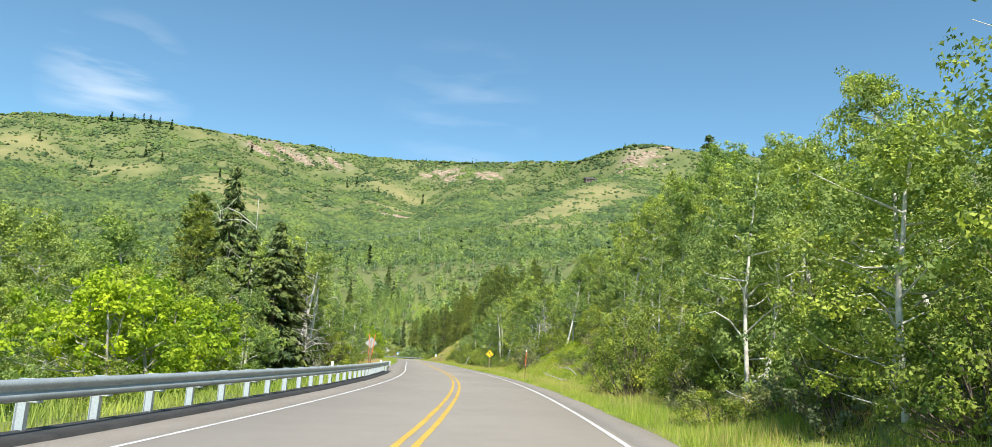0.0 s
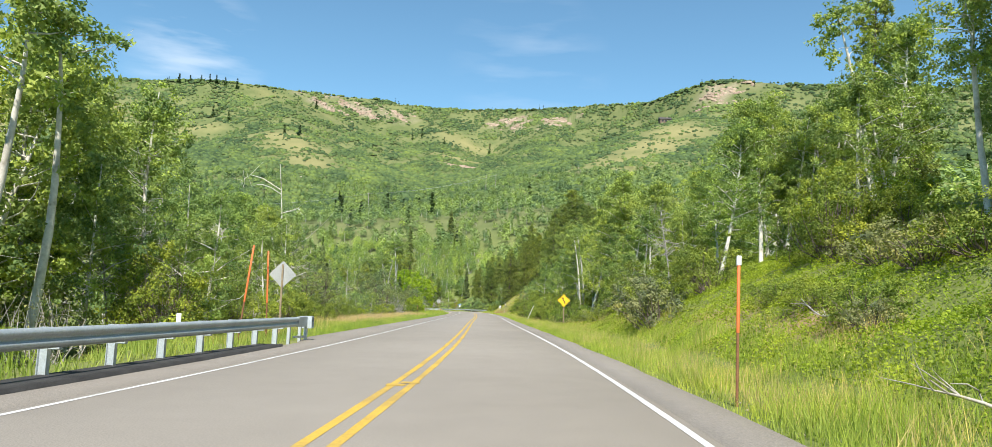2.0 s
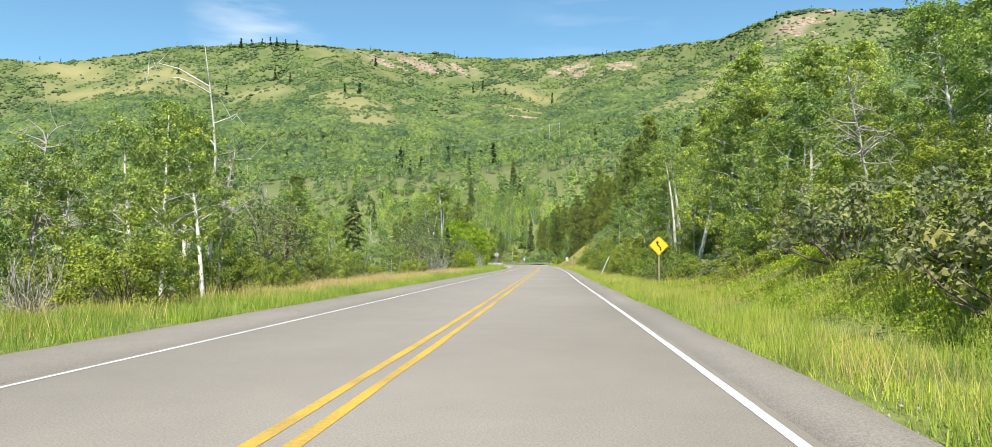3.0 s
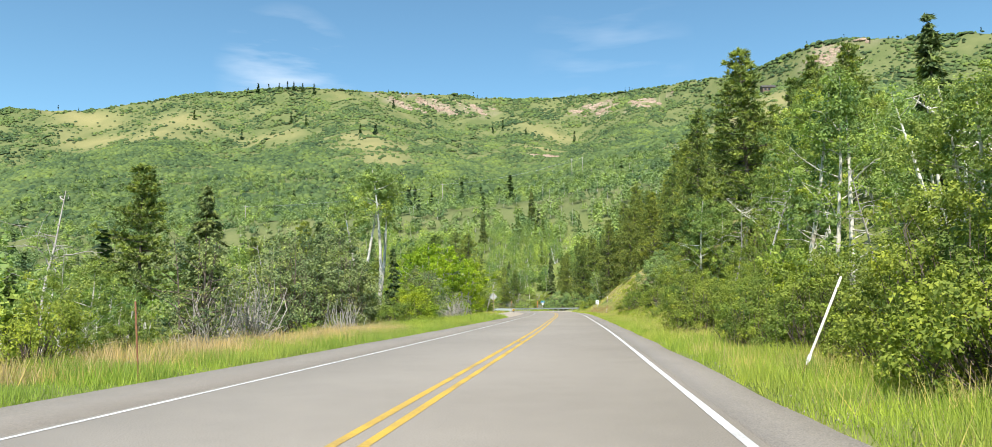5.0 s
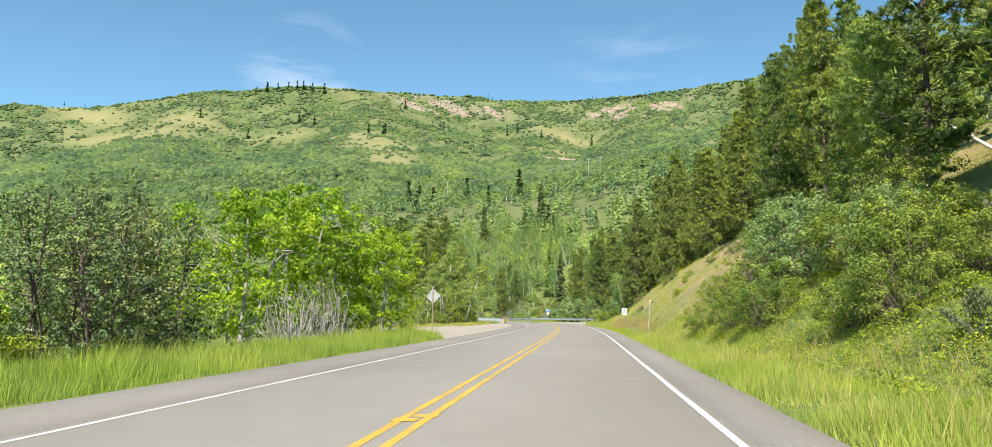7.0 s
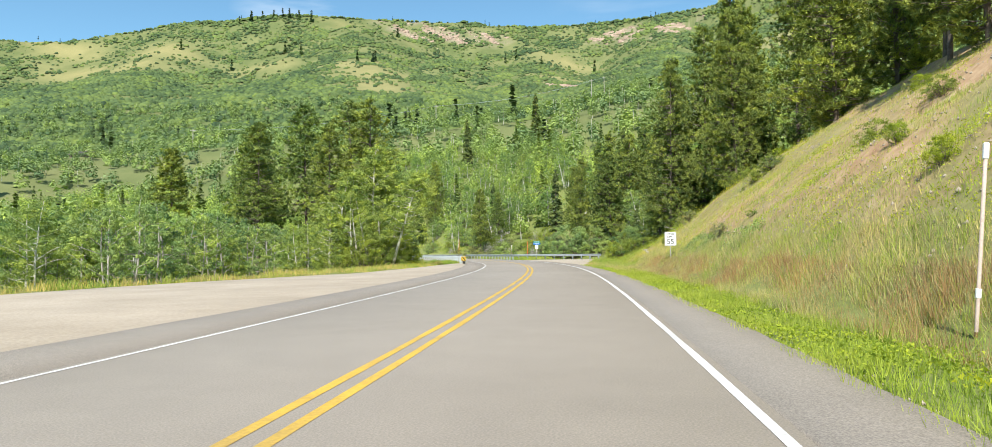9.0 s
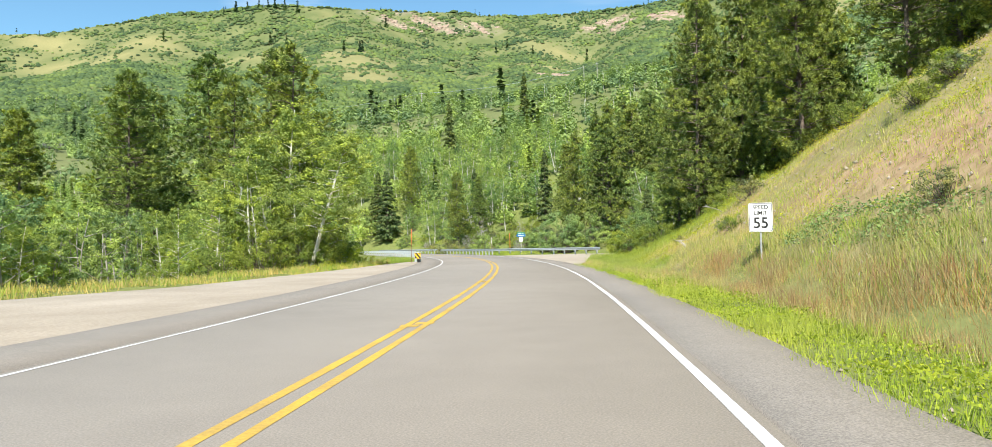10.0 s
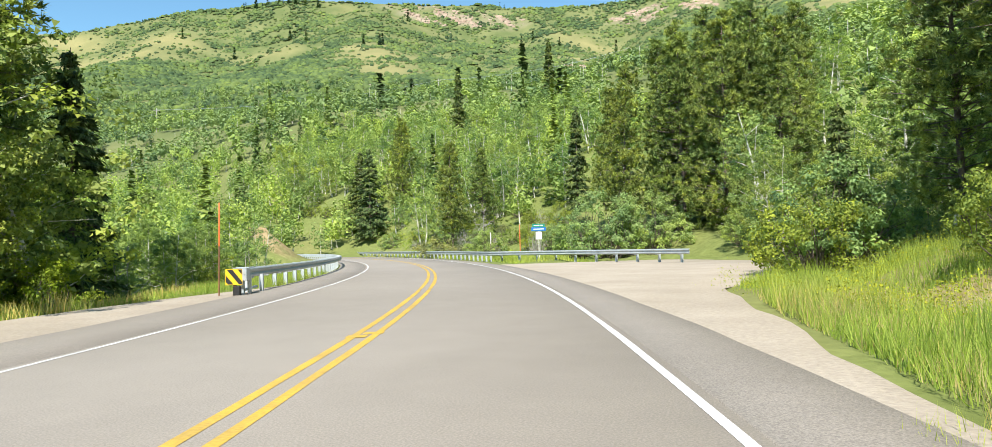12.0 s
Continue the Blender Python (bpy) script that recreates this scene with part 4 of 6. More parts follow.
fill(["bush1", "willow2", "aspen4", "bush3"], 156, 182, -24, -12.0, 4.3, (0.38, 0.62), 6)
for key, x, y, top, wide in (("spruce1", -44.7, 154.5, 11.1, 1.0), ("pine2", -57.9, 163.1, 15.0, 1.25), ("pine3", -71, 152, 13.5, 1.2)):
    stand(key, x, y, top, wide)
fill(["pine2", "back_aspen2", "spruce1", "back_aspen1"], 150, 215, -36, -26, 8.5, (0.5, 0.7), 7)
fill(["aspen1", "aspen3", "aspen2"], 28, 47, -19, -13.5, 5.0, (0.6, 0.8), 42)
fill(["bush3", "aspen4", "twigs", "bush1"], 92, 127, -14, -10.8, 3.6, (0.45, 0.75), 43)
fill(["bush3", "bush4", "twigs", "bush1"], 128, 152, -22, -10.8, 3.4, (0.24, 0.44), 431)
for key, s, o, z in (("snag1", 129.5, -15.3, 0.75), ("twigs", 134.5, -10.8, 1.1), ("twigs", 132.5, -11.2, 0.9), ("twigs", 136, -11.6, 1.0),
                     ("aspen3", 128, -19, 0.7), ("juniper", 159.2, -16.2, 1.4), ("juniper", 156.5, -14.6, 1.15), ("juniper", 161.8, -15, 1.0), ("juniper", 153.5, -16, 1.2), ("juniper", 156.8, -18.5, 1.3)):
    plant(key, s, o, z)
for key, s, o, z in (("aspen3", 279, -14, 0.9), ("aspen3", 283, -14.5, 0.9), ("aspen4", 276, -13, 1.05), ("aspen4", 272, -14, 1.0), ("aspen3", 268, -15.5, 0.85), ("willow2", 252, -24, 0.95), ("willow2", 256, -27.5, 1.05), ("willow2", 248, -29, 0.9), ("willow2", 260, -23, 0.85), ("willow2", 244, -25, 0.8), 
                     ("brown", 275.8, -16.3, 1.0), ("aspen4", 277.5, -13.2, 0.8),
                     ("aspen3", 272, -17, 0.75), ("aspen3", 268, -18.5, 0.75), ("aspen4", 264, -19.5, 0.75), ("aspen4", 280, -15, 0.9), ("aspen3", 284, -18, 0.75), ("bush3", 270, -13.2, 0.8), ("bush3", 266, -15, 0.85), ("bush1", 274, -12.2, 0.9), ("bush4", 278.6, -11, 0.8), ("bush1", 263, -17, 0.9), ("aspen4", 303, -13.2, 0.55), ("back_aspen2", 307, -14.5, 0.55), ("aspen4", 299, -13.8, 0.6), ("bush1", 296, -10.8, 0.6)):
    plant(key, s, o, z)
fill(["willow2", "willow2", "aspen4"], 226, 268, -38, -21.5, 5.4, (0.6, 0.9), 8)
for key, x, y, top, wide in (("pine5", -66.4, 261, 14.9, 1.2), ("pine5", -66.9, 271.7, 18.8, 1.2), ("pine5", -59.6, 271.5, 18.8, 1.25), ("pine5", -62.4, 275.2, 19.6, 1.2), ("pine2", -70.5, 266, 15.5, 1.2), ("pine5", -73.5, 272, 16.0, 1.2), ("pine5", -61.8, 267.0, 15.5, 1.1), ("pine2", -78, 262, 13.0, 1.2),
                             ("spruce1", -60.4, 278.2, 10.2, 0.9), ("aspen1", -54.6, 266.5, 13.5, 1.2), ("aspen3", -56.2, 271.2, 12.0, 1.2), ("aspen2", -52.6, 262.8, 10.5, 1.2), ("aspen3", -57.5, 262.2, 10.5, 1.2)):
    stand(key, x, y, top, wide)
fill(["aspen4", "back_aspen2", "back_aspen1", "willow2"], 297, 332, -25, -14.5, 4.8, (0.55, 0.85), 9)


# right side, on the bank
fill(["aspen1", "aspen2", "aspen3"], 20, 42, 13, 24, 4.6, (0.56, 0.76), 11)
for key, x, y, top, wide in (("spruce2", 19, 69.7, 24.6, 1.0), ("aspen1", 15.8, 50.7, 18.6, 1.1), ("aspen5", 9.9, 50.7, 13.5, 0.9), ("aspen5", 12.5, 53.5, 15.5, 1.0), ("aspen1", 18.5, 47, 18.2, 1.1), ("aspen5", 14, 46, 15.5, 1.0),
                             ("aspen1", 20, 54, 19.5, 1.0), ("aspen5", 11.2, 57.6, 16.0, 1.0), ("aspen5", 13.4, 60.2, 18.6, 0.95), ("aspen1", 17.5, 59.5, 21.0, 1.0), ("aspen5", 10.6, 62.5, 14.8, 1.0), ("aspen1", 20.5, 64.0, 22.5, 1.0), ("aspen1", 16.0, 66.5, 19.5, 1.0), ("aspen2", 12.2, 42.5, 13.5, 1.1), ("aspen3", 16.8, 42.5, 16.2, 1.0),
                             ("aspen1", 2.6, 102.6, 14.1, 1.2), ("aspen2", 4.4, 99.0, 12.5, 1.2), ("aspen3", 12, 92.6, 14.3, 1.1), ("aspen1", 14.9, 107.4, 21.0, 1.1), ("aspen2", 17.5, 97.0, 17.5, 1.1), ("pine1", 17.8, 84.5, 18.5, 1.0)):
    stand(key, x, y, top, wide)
fill(["aspen1", "aspen2", "aspen3"], 58, 78, 19, 27, 4.8, (0.6, 0.8), 111)
fill(["bush3", "aspen4", "bush1", "bush3", "aspen4"], 1, 31, 8.8, 13.5, 3.0, (0.6, 0.95), 12)
fill(["bush3", "bush4", "bush1", "bush3", "aspen4"], 32, 52, 10.8, 14.5, 3.0, (0.55, 0.9), 120)
fill(["bush2", "bush1", "sage1"], 2, 33, 7.6, 9.0, 2.6, (0.5, 0.8), 13)
fill(["bush2", "bush1", "sage1"], 34, 50, 9.2, 11.0, 2.6, (0.4, 0.7), 130)
for key, s, o, z in (("thin_aspen", 57.5, 14, 0.95), ("aspen2", 57, 15.2, 0.95), ("aspen2", 72.7, 19.3, 1.0), ("thin_aspen", 74, 20, 1.0), ("aspen1", 82, 19, 0.8), ("snag2", 99.7, 14.3, 0.9),
                     ("thin_aspen", 107, 13.7, 0.85), ("thin_aspen", 108, 14.2, 0.8), ("snag1", 92, 16, 0.9), ("aspen1", 104, 15, 0.8), ("aspen3", 100, 16, 0.9), ("pine1", 80, 24, 0.75),
                     ("bush2", 73, 9.2, 1.0), ("sage1", 70, 8.3, 1.05), ("sage1", 72.5, 8.9, 0.9), ("sage1", 75.5, 9.6, 1.1), ("sage1", 79, 9.4, 1.2), ("bush1", 71, 11, 0.8), ("bush3", 68, 14.5, 0.8), ("bush4", 66, 16.5, 0.9), ("snag3", 86, 13, 0.8)):
    plant(key, s, o, z)
fill(["sage1", "bush1", "bush3", "bush2"], 53, 66, 12.6, 18, 2.9, (0.55, 0.9), 113)
fill(["back_aspen1", "back_aspen2", "aspen2"], 106, 170, 24.5, 36, 6.2, (0.7, 0.95), 181)
fill(["bush3", "bush1"], 116, 141, 7.9, 9.3, 2.2, (0.45, 0.75), 118)
fill(["bush1", "sage1", "bush2"], 52, 62, 9.6, 11.2, 2.4, (0.4, 0.7), 119)
fill(["aspen2", "aspen3", "bush3", "aspen4"], 78, 112, 12.5, 23, 4.9, (0.65, 0.95), 14)
fill(["bush1", "sage1", "bush2"], 82, 112, 9.6, 12, 3.0, (0.6, 0.9), 15)
fill(["aspen3", "aspen2", "aspen4", "aspen1"], 112, 138, 13, 23, 5.0, (0.6, 0.85), 16)
fill(["bush3", "bush1", "bush3", "bush4", "bush1"], 110, 146, 8.8, 11.5, 2.8, (0.55, 0.85), 17)
fill(["bush2", "bush1", "bush3"], 147, 166, 10.5, 13.5, 3.2, (0.45, 0.75), 117)
for key, s, o, z in (("aspen1", 160, 17, 0.85), ("aspen2", 156, 19, 0.95), ("aspen1", 163.5, 21, 0.95), ("snag1", 158, 12.8, 0.6), ("bush3", 155, 14.5, 0.9), ("bush3", 164, 13.5, 0.8),
                     ("willow1", 177, 11.8, 0.6), ("twigs", 172, 12.5, 0.7)):
    plant(key, s, o, z)
for key, s, o, z in (("aspen3", 168, 21.5, 0.95), ("spruce2", 154.4, 25, 1.25), ("snag1", 124, 11.8, 0.5), ("thin_aspen", 113, 10.9, 0.75), ("thin_aspen", 114.3, 11.5, 0.8), ("snag1", 133, 12, 0.5),
                     ("snag1", 150, 12.5, 0.8), ("aspen4", 163, 11.5, 1.0), ("bush3", 187, 14.5, 0.9), ("willow1", 193, 12.8, 0.75), ("bush1", 197, 12.5, 0.8), ("bush3", 182, 14, 0.9), ("bush1", 176, 12, 0.9), ("willow1", 183.5, 11.2, 0.85), ("aspen1", 186.5, 15, 0.7), ("bush1", 174, 11, 0.8), ("bush1", 180, 12, 0.9)):
    plant(key, s, o, z)
plant("snag4", 0, 0, 1.0, 150, xy=(1.5, 125.7))
plant("snag4", 0, 0, 0.9, 165, xy=(-1.0, 166.5))
plant("snag4", 0, 0, 1.1, 140, xy=(-3.5, 186.5))
fill(["aspen3", "aspen4", "pine2", "aspen2"], 168, 216, 18, 30, 5.5, (0.7, 0.95), 18)
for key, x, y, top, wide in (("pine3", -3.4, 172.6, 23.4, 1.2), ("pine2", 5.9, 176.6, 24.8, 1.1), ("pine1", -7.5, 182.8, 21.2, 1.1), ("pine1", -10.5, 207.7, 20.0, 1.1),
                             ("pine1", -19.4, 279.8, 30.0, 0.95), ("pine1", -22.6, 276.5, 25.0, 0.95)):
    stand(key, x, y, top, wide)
# Trees on the slope beyond the bend
for key, x, y, z in (("aspen4", -116, 384, 0.9), ("aspen4", -121, 387, 1.0), ("bush1", -113, 381, 0.9), ("aspen3", -125, 394, 0.9), ("bush3", -119, 383, 0.9), ("aspen4", -129, 396, 1.1),
                     ("aspen3", -116, 391, 0.85), ("bush1", -109, 380, 0.8), ("aspen4", -111, 387, 0.9), ("bush3", -123, 390, 1.0), ("aspen2", -133, 402, 0.9), ("bush1", -105, 380, 0.7)):
    plant(key, 0, 0, z, (x * 37 + y * 11) % 360, xy=(x, y))
fill(["bush2", "bush1", "sage1", "bush1"], 160, 196, 9.3, 15, 3.4, (0.45, 0.8), 19)
for key, s, o, z in (("pine1", 212, 20.5, 0.8), ("pine1", 216, 22, 0.85), ("pine3", 221, 23, 0.95), ("pine4", 278.3, 16.6, 0.75), ("spruce1", 282.5, 15.2, 0.5), ("pine1", 227, 23.5, 0.9), ("pine1", 233, 24.5, 0.95), ("pine1", 240, 23.5, 0.95), ("pine3", 246, 24, 1.1), ("pine1", 249, 27, 1.1), ("pine1", 255.5, 21.5, 0.9), ("pine4", 261, 18.5, 0.95),
                     ("pine4", 265, 20, 1.05), ("pine4", 271.5, 15.5, 1.05), ("pine4", 275, 17.5, 1.0), ("pine1", 268, 23, 1.05), ("pine1", 258, 26, 1.1), ("pine1", 276, 24, 1.05),
                     ("bush1", 280, 12.8, 1.0), ("willow1", 281, 14.0, 0.95),
                     ("spruce1", 277, 19.5, 0.8), ("bush2", 262, 14.5, 0.9), ("bush1", 270, 12.0, 0.7), ("bush2", 240, 13, 0.5), ("sage1", 252, 12, 0.6)):
    plant(key, s, o, z)
fill(["pine1", "pine2", "pine3"], 216, 272, 24, 34, 9.5, (0.85, 1.1), 20)
fill(["sage1", "bush2"], 200, 262, 15, 21, 5.5, (0.35, 0.6), 21)
fill(["bush4", "sage1", "bush2"], 216, 264, 9.5, 14.5, 5.2, (0.16, 0.32), 22)

# beyond the bend
for x, y, z in ((-43.8, 313.5, 1.35), (-40.2, 314.5, 1.2), (-46.2, 316.0, 0.8)):
    plant("willow1", 0, 0, z, xy=(x, y))
for key, x, y, z in (("pine2", -66, 337, 0.85), ("pine3", -63, 340, 0.75), ("spruce1", -93, 367, 1.25), ("spruce1", -97.5, 372, 1.1), ("pine3", -90, 374, 1.1), ("spruce2", -51, 340, 1.15), ("spruce2", -79, 447, 1.7), ("spruce2", -97, 423, 1.5),
                     ("twigs", -62, 331, 1.0), ("twigs", -58, 328, 0.9), ("sage1", -67, 334, 1.6), ("sage1", -61, 329, 1.3), ("snag3", -60, 331, 0.7), ("spruce2", -70, 360, 1.0)):
    plant(key, 0, 0, z, xy=(x, y))
# the clump of pines behind the drive
for x, y, key, z in ((-42.5, 320.5, "pine1", 0.85), (-40.0, 323, "pine1", 0.95), (-37.5, 320, "pine3", 1.15), (-35.5, 323, "pine1", 1.0), (-34.0, 318, "pine3", 1.2), (-31.5, 320, "pine1", 1.0),
                     (-29.5, 317, "pine3", 1.1), (-38.5, 327, "pine1", 1.0), (-32.5, 326, "pine1", 1.05), (-28, 323, "pine1", 0.95), (-44.5, 325, "pine2", 0.9)):
    plant(key, 0, 0, z, xy=(x, y))
fill(["bush1", "bush3", "willow1", "aspen4"], 288, 306, 22, 27, 4, (0.6, 0.9), 36)
fill(["back_aspen1", "back_aspen2"], 282, 312, 27, 38, 6.5, (0.7, 0.95), 34)
fill(["bush1", "bush3", "willow1", "sage1", "twigs"], 322, 384, 10.5, 20, 4.2, (0.5, 0.85), 341)
rng = random.Random(33)
for k in range(75):
    x, y = rng.uniform(-135, -5), rng.uniform(332, 400)
    s_, o_ = (float(v[0]) for v in along(np.array([x]), np.array([y])))
    if o_ > 10 and not (x > -50 and y < 335):
        plant(rng.choice(["back_aspen1", "back_aspen2", "aspen4", "back_aspen2"]), 0, 0, rng.uniform(0.65, 0.95), rng.uniform(0, 360), xy=(x, y))
for k in range(95):
    x, y = rng.uniform(-150, -62), rng.uniform(345, 420)
    s_, o_ = (float(v[0]) for v in along(np.array([x]), np.array([y])))
    if o_ > 15:
        plant(rng.choice(["back_aspen1", "back_aspen2", "aspen3"]), 0, 0, rng.uniform(0.6, 0.85), rng.uniform(0, 360), xy=(x, y))


# ---- guardrails ----
def sweep(points, profile, mat, name, closed=True, zup=True):
    """A profile (outwards, up) drawn along a line on plan (x, y, z); outwards is to the right of the line."""
    p = np.asarray(points, float)
    d = np.gradient(p[:, :2], axis=0)
    d /= np.linalg.norm(d, axis=1, keepdims=True)
    out = np.stack([d[:, 1], -d[:, 0]], 1)
    prof = np.asarray(profile, float)
    v = np.concatenate([p[:, None, :2] + out[:, None] * prof[None, :, :1], p[:, None, 2:] + np.repeat(prof[None, :, 1:], len(p), 0)], 2)
    k = len(prof)
    i, j = np.meshgrid(np.arange(len(p) - 1), np.arange(k if closed else k - 1), indexing="ij")
    a, b = i * k + j, i * k + (j + 1) % k
    return mesh(name, v, np.stack([a, b, b + k, a + k], -1), None, mat)


def w_beam_profile():
    face = [(0.0, 0.31), (0.025, 0.295), (0.075, 0.27), (0.08, 0.235), (0.075, 0.205), (0.02, 0.175), (0.015, 0.155), (0.02, 0.135), (0.075, 0.105), (0.08, 0.075), (0.075, 0.04),
            (0.025, 0.015), (0.0, 0.0)]
    return face + [(x - 0.006, z) for x, z in face[::-1]]


def post_mesh(h=0.78):
    bm = bmesh.new()
    for y in (-0.07, 0.07):
        box(bm, (0.10, 0.012, h + 0.3), Matrix.Translation((0, y, h / 2 - 0.15)), 0.003)
    box(bm, (0.012, 0.13, h + 0.3), Matrix.Translation((0, 0, h / 2 - 0.15)))
    return from_bm("post", bm, STEEL_POST)


POST = post_mesh()
BLOCK = box_mesh("block", (0.10, 0.18, 0.34), Matrix.Translation((0, 0, 0)), STEEL_POST, 0.01)


def guardrail(label, points, side, spacing=1.905, ends=(True, True)):
    """points: the line of the beam on plan; side: 1 when the traffic passes on the line's right, -1 when on its left."""
    p = np.asarray(points, float)
    seg = np.r_[0, np.cumsum(np.linalg.norm(np.diff(p, axis=0), axis=1))]
    t = np.append(np.arange(0, seg[-1] - 0.3, 0.95), seg[-1])
    fine = np.stack([np.interp(t, seg, p[:, 0]), np.interp(t, seg, p[:, 1])], 1)
    z = np.zeros(len(fine))
    rail = tagged(new("guardrail"), label, "guardrail", "guardrails")
    beam = np.concatenate([fine, (z + 0.48)[:, None]], 1)
    prof = [(x * side, h) for x, h in w_beam_profile()]
    child("beam", sweep(beam, prof, STEEL, "beam"), rail)
    for k in range(1, len(fine) - 1, 2):
        d = fine[min(k + 1, len(fine) - 1)] - fine[k - 1]
        turn = math.atan2(d[1], d[0])
        out = np.array([math.sin(turn), -math.cos(turn)]) * side
        b = child("block", BLOCK, rail)
        b.matrix_basis = Matrix.Translation((*(fine[k] - out * 0.10), z[k] + 0.61)) @ Matrix.Rotation(turn, 4, "Z")
        q = child("post", POST, rail)
        q.matrix_basis = Matrix.Translation((*(fine[k] - out * 0.27), z[k])) @ Matrix.Rotation(turn, 4, "Z")
    return rail, fine, z


def terminal(rail, at, turn, z, side):
    """The boxy impact head of an end treatment with its foot strut."""
    bm = bmesh.new()
    box(bm, (1.15, 0.09, 0.34), Matrix.Translation((-0.42, -0.02, 0.635)), 0.02)
    m = from_bm("end_shoe", bm, STEEL)
    a = child("end_shoe", m, rail)
    bm = bmesh.new()
    for h in (0.42, 0.60, 0.79):
        box(bm, (0.34, 0.40, 0.02), Matrix.Translation((0.30, 0, h)))
    box(bm, (0.34, 0.02, 0.39), Matrix.Translation((0.30, 0.2, 0.605)))
    box(bm, (0.02, 0.4, 0.39), Matrix.Translation((0.46, 0, 0.605)))
    box(bm, (0.02, 0.42, 0.42), Matrix.Translation((0.13, 0, 0.605)))
    b = child("impact_head", from_bm("impact_head", bm, STEEL_POST), rail, "open-fronted steel impact head")
    bm = bmesh.new()
    box(bm, (0.14, 0.11, 0.62), Matrix.Translation((0.18, 0, 0.2)), 0.01)
    for px in (-1.35, 0.0):
        box(bm, (0.12, 0.10, 0.7), Matrix.Translation((px, 0.16, 0.2)), 0.01)
    box(bm, (1.5, 0.07, 0.07), Matrix.Translation((-0.55, 0, 0.13)) @ Matrix.Rotation(0.03, 4, "Y"))
    c = child("foot_strut", from_bm("foot_strut", bm, STEEL_POST), rail, "steel foot and ground strut")
    for o in (a, b, c):
        o.matrix_basis = Matrix.Translation((at[0], at[1], z)) @ Matrix.Rotation(turn, 4, "Z")


def rail_offset(s):
    return np.full_like(np.asarray(s, float), -5.12)


ss = np.arange(-40, 65.0, 1.0)
left_rail, line_, z_ = guardrail("galvanized steel guardrail on steel posts along the road edge", on_road(ss, rail_offset(ss)), 1)
terminal(left_rail, on_road(64.75, -5.10), heading(64.75) + math.pi / 2, 0.0, 1)
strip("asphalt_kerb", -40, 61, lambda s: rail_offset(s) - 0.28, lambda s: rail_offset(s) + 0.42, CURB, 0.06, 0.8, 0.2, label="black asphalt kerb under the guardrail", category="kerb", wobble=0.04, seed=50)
ss = np.arange(279.6, 372, 1.0)
rail2, line_, z_ = guardrail("galvanized guardrail curving round the inside of the bend", on_road(ss, -5.6), 1)
terminal(rail2, on_road(279.5, -5.6), heading(279.3) - math.pi / 2, 0.0, 1)
ss = np.arange(312, 405, 1.0)
drive_end = np.array([(-36.2, 297.0), (-39.0, 299.6), (-42.5, 302.4), (-46.0, 304.6), (-49.3, 306.6)])
rail3, line_, z_ = guardrail("long galvanized guardrail round the outside of the bend", np.concatenate([drive_end, on_road(ss, 5.75)]), -1)


# ---- signs and stakes ----
def facing(s, off, lift=0.0, extra=0.0):
    x, y = on_road(s, off)
    return Matrix.Translation((x, y, height(x, y) + lift)) @ Matrix.Rotation(heading(s) + extra, 4, "Z")


def plate(name, outline, mat, y=0.0, thick=0.004):
    """A flat plate in the x-z plane, facing -y."""
    bm = bmesh.new()
    f = bm.faces.new([bm.verts.new((x, y, z)) for x, z in outline])
    r = bmesh.ops.extrude_face_region(bm, geom=[f])
    bmesh.ops.translate(bm, vec=(0, thick, 0), verts=[v for v in r["geom"] if isinstance(v, bmesh.types.BMVert)])
    bmesh.ops.recalc_face_normals(bm, faces=bm.faces)
    return from_bm(name, bm, mat)


def rounded(w, h, r, cx=0.0, cz=0.0, n=4, turn=0.0):
    pts = []
    for sx, sz, a0 in ((1, 1, 0), (-1, 1, 90), (-1, -1, 180), (1, -1, 270)):
        for k in range(n + 1):
            a = radians(a0 + 90 * k / n)
            pts.append((sx * (w / 2 - r) + r * math.cos(a), sz * (h / 2 - r) + r * math.sin(a)))
    c, s = math.cos(turn), math.sin(turn)
    return [(cx + x * c - z * s, cz + x * s + z * c) for x, z in pts]


def ring(name, outer, inner, mat, y):
    bm = bmesh.new()
    a, b = [bm.verts.new((x, y, z)) for x, z in outer], [bm.verts.new((x, y, z)) for x, z in inner]
    for k in range(len(a)):
        j = (k + 1) % len(a)
        bm.faces.new((a[k], a[j], b[j], b[k]))
    return from_bm(name, bm, mat)


def lettering(text, size, x, z, y, mat, parent, name="lettering"):
    cu = bpy.data.curves.new("text", "FONT")
    cu.body, cu.size, cu.align_x, cu.extrude, cu.offset = text, size, "CENTER", 0.001, size * 0.012
    tmp = new("text", cu)
    me = bpy.data.meshes.new_from_object(tmp.evaluated_get(bpy.context.evaluated_depsgraph_get()))
    bpy.data.objects.remove(tmp)
    me.materials.clear()
    me.materials.append(mat)
    ob = child(name, me, parent)
    ob.matrix_basis = Matrix.Translation((x, y, z)) @ Matrix.Rotation(math.pi / 2, 4, "X")
    return ob


def sign_post(parent, h, mat, w=0.06, y=0.05, x=0.0):
    return child("post", box_mesh("post", (w, w * 0.7, h + 0.4), Matrix.Translation((x, y, h / 2 - 0.2)), mat, 0.004), parent)


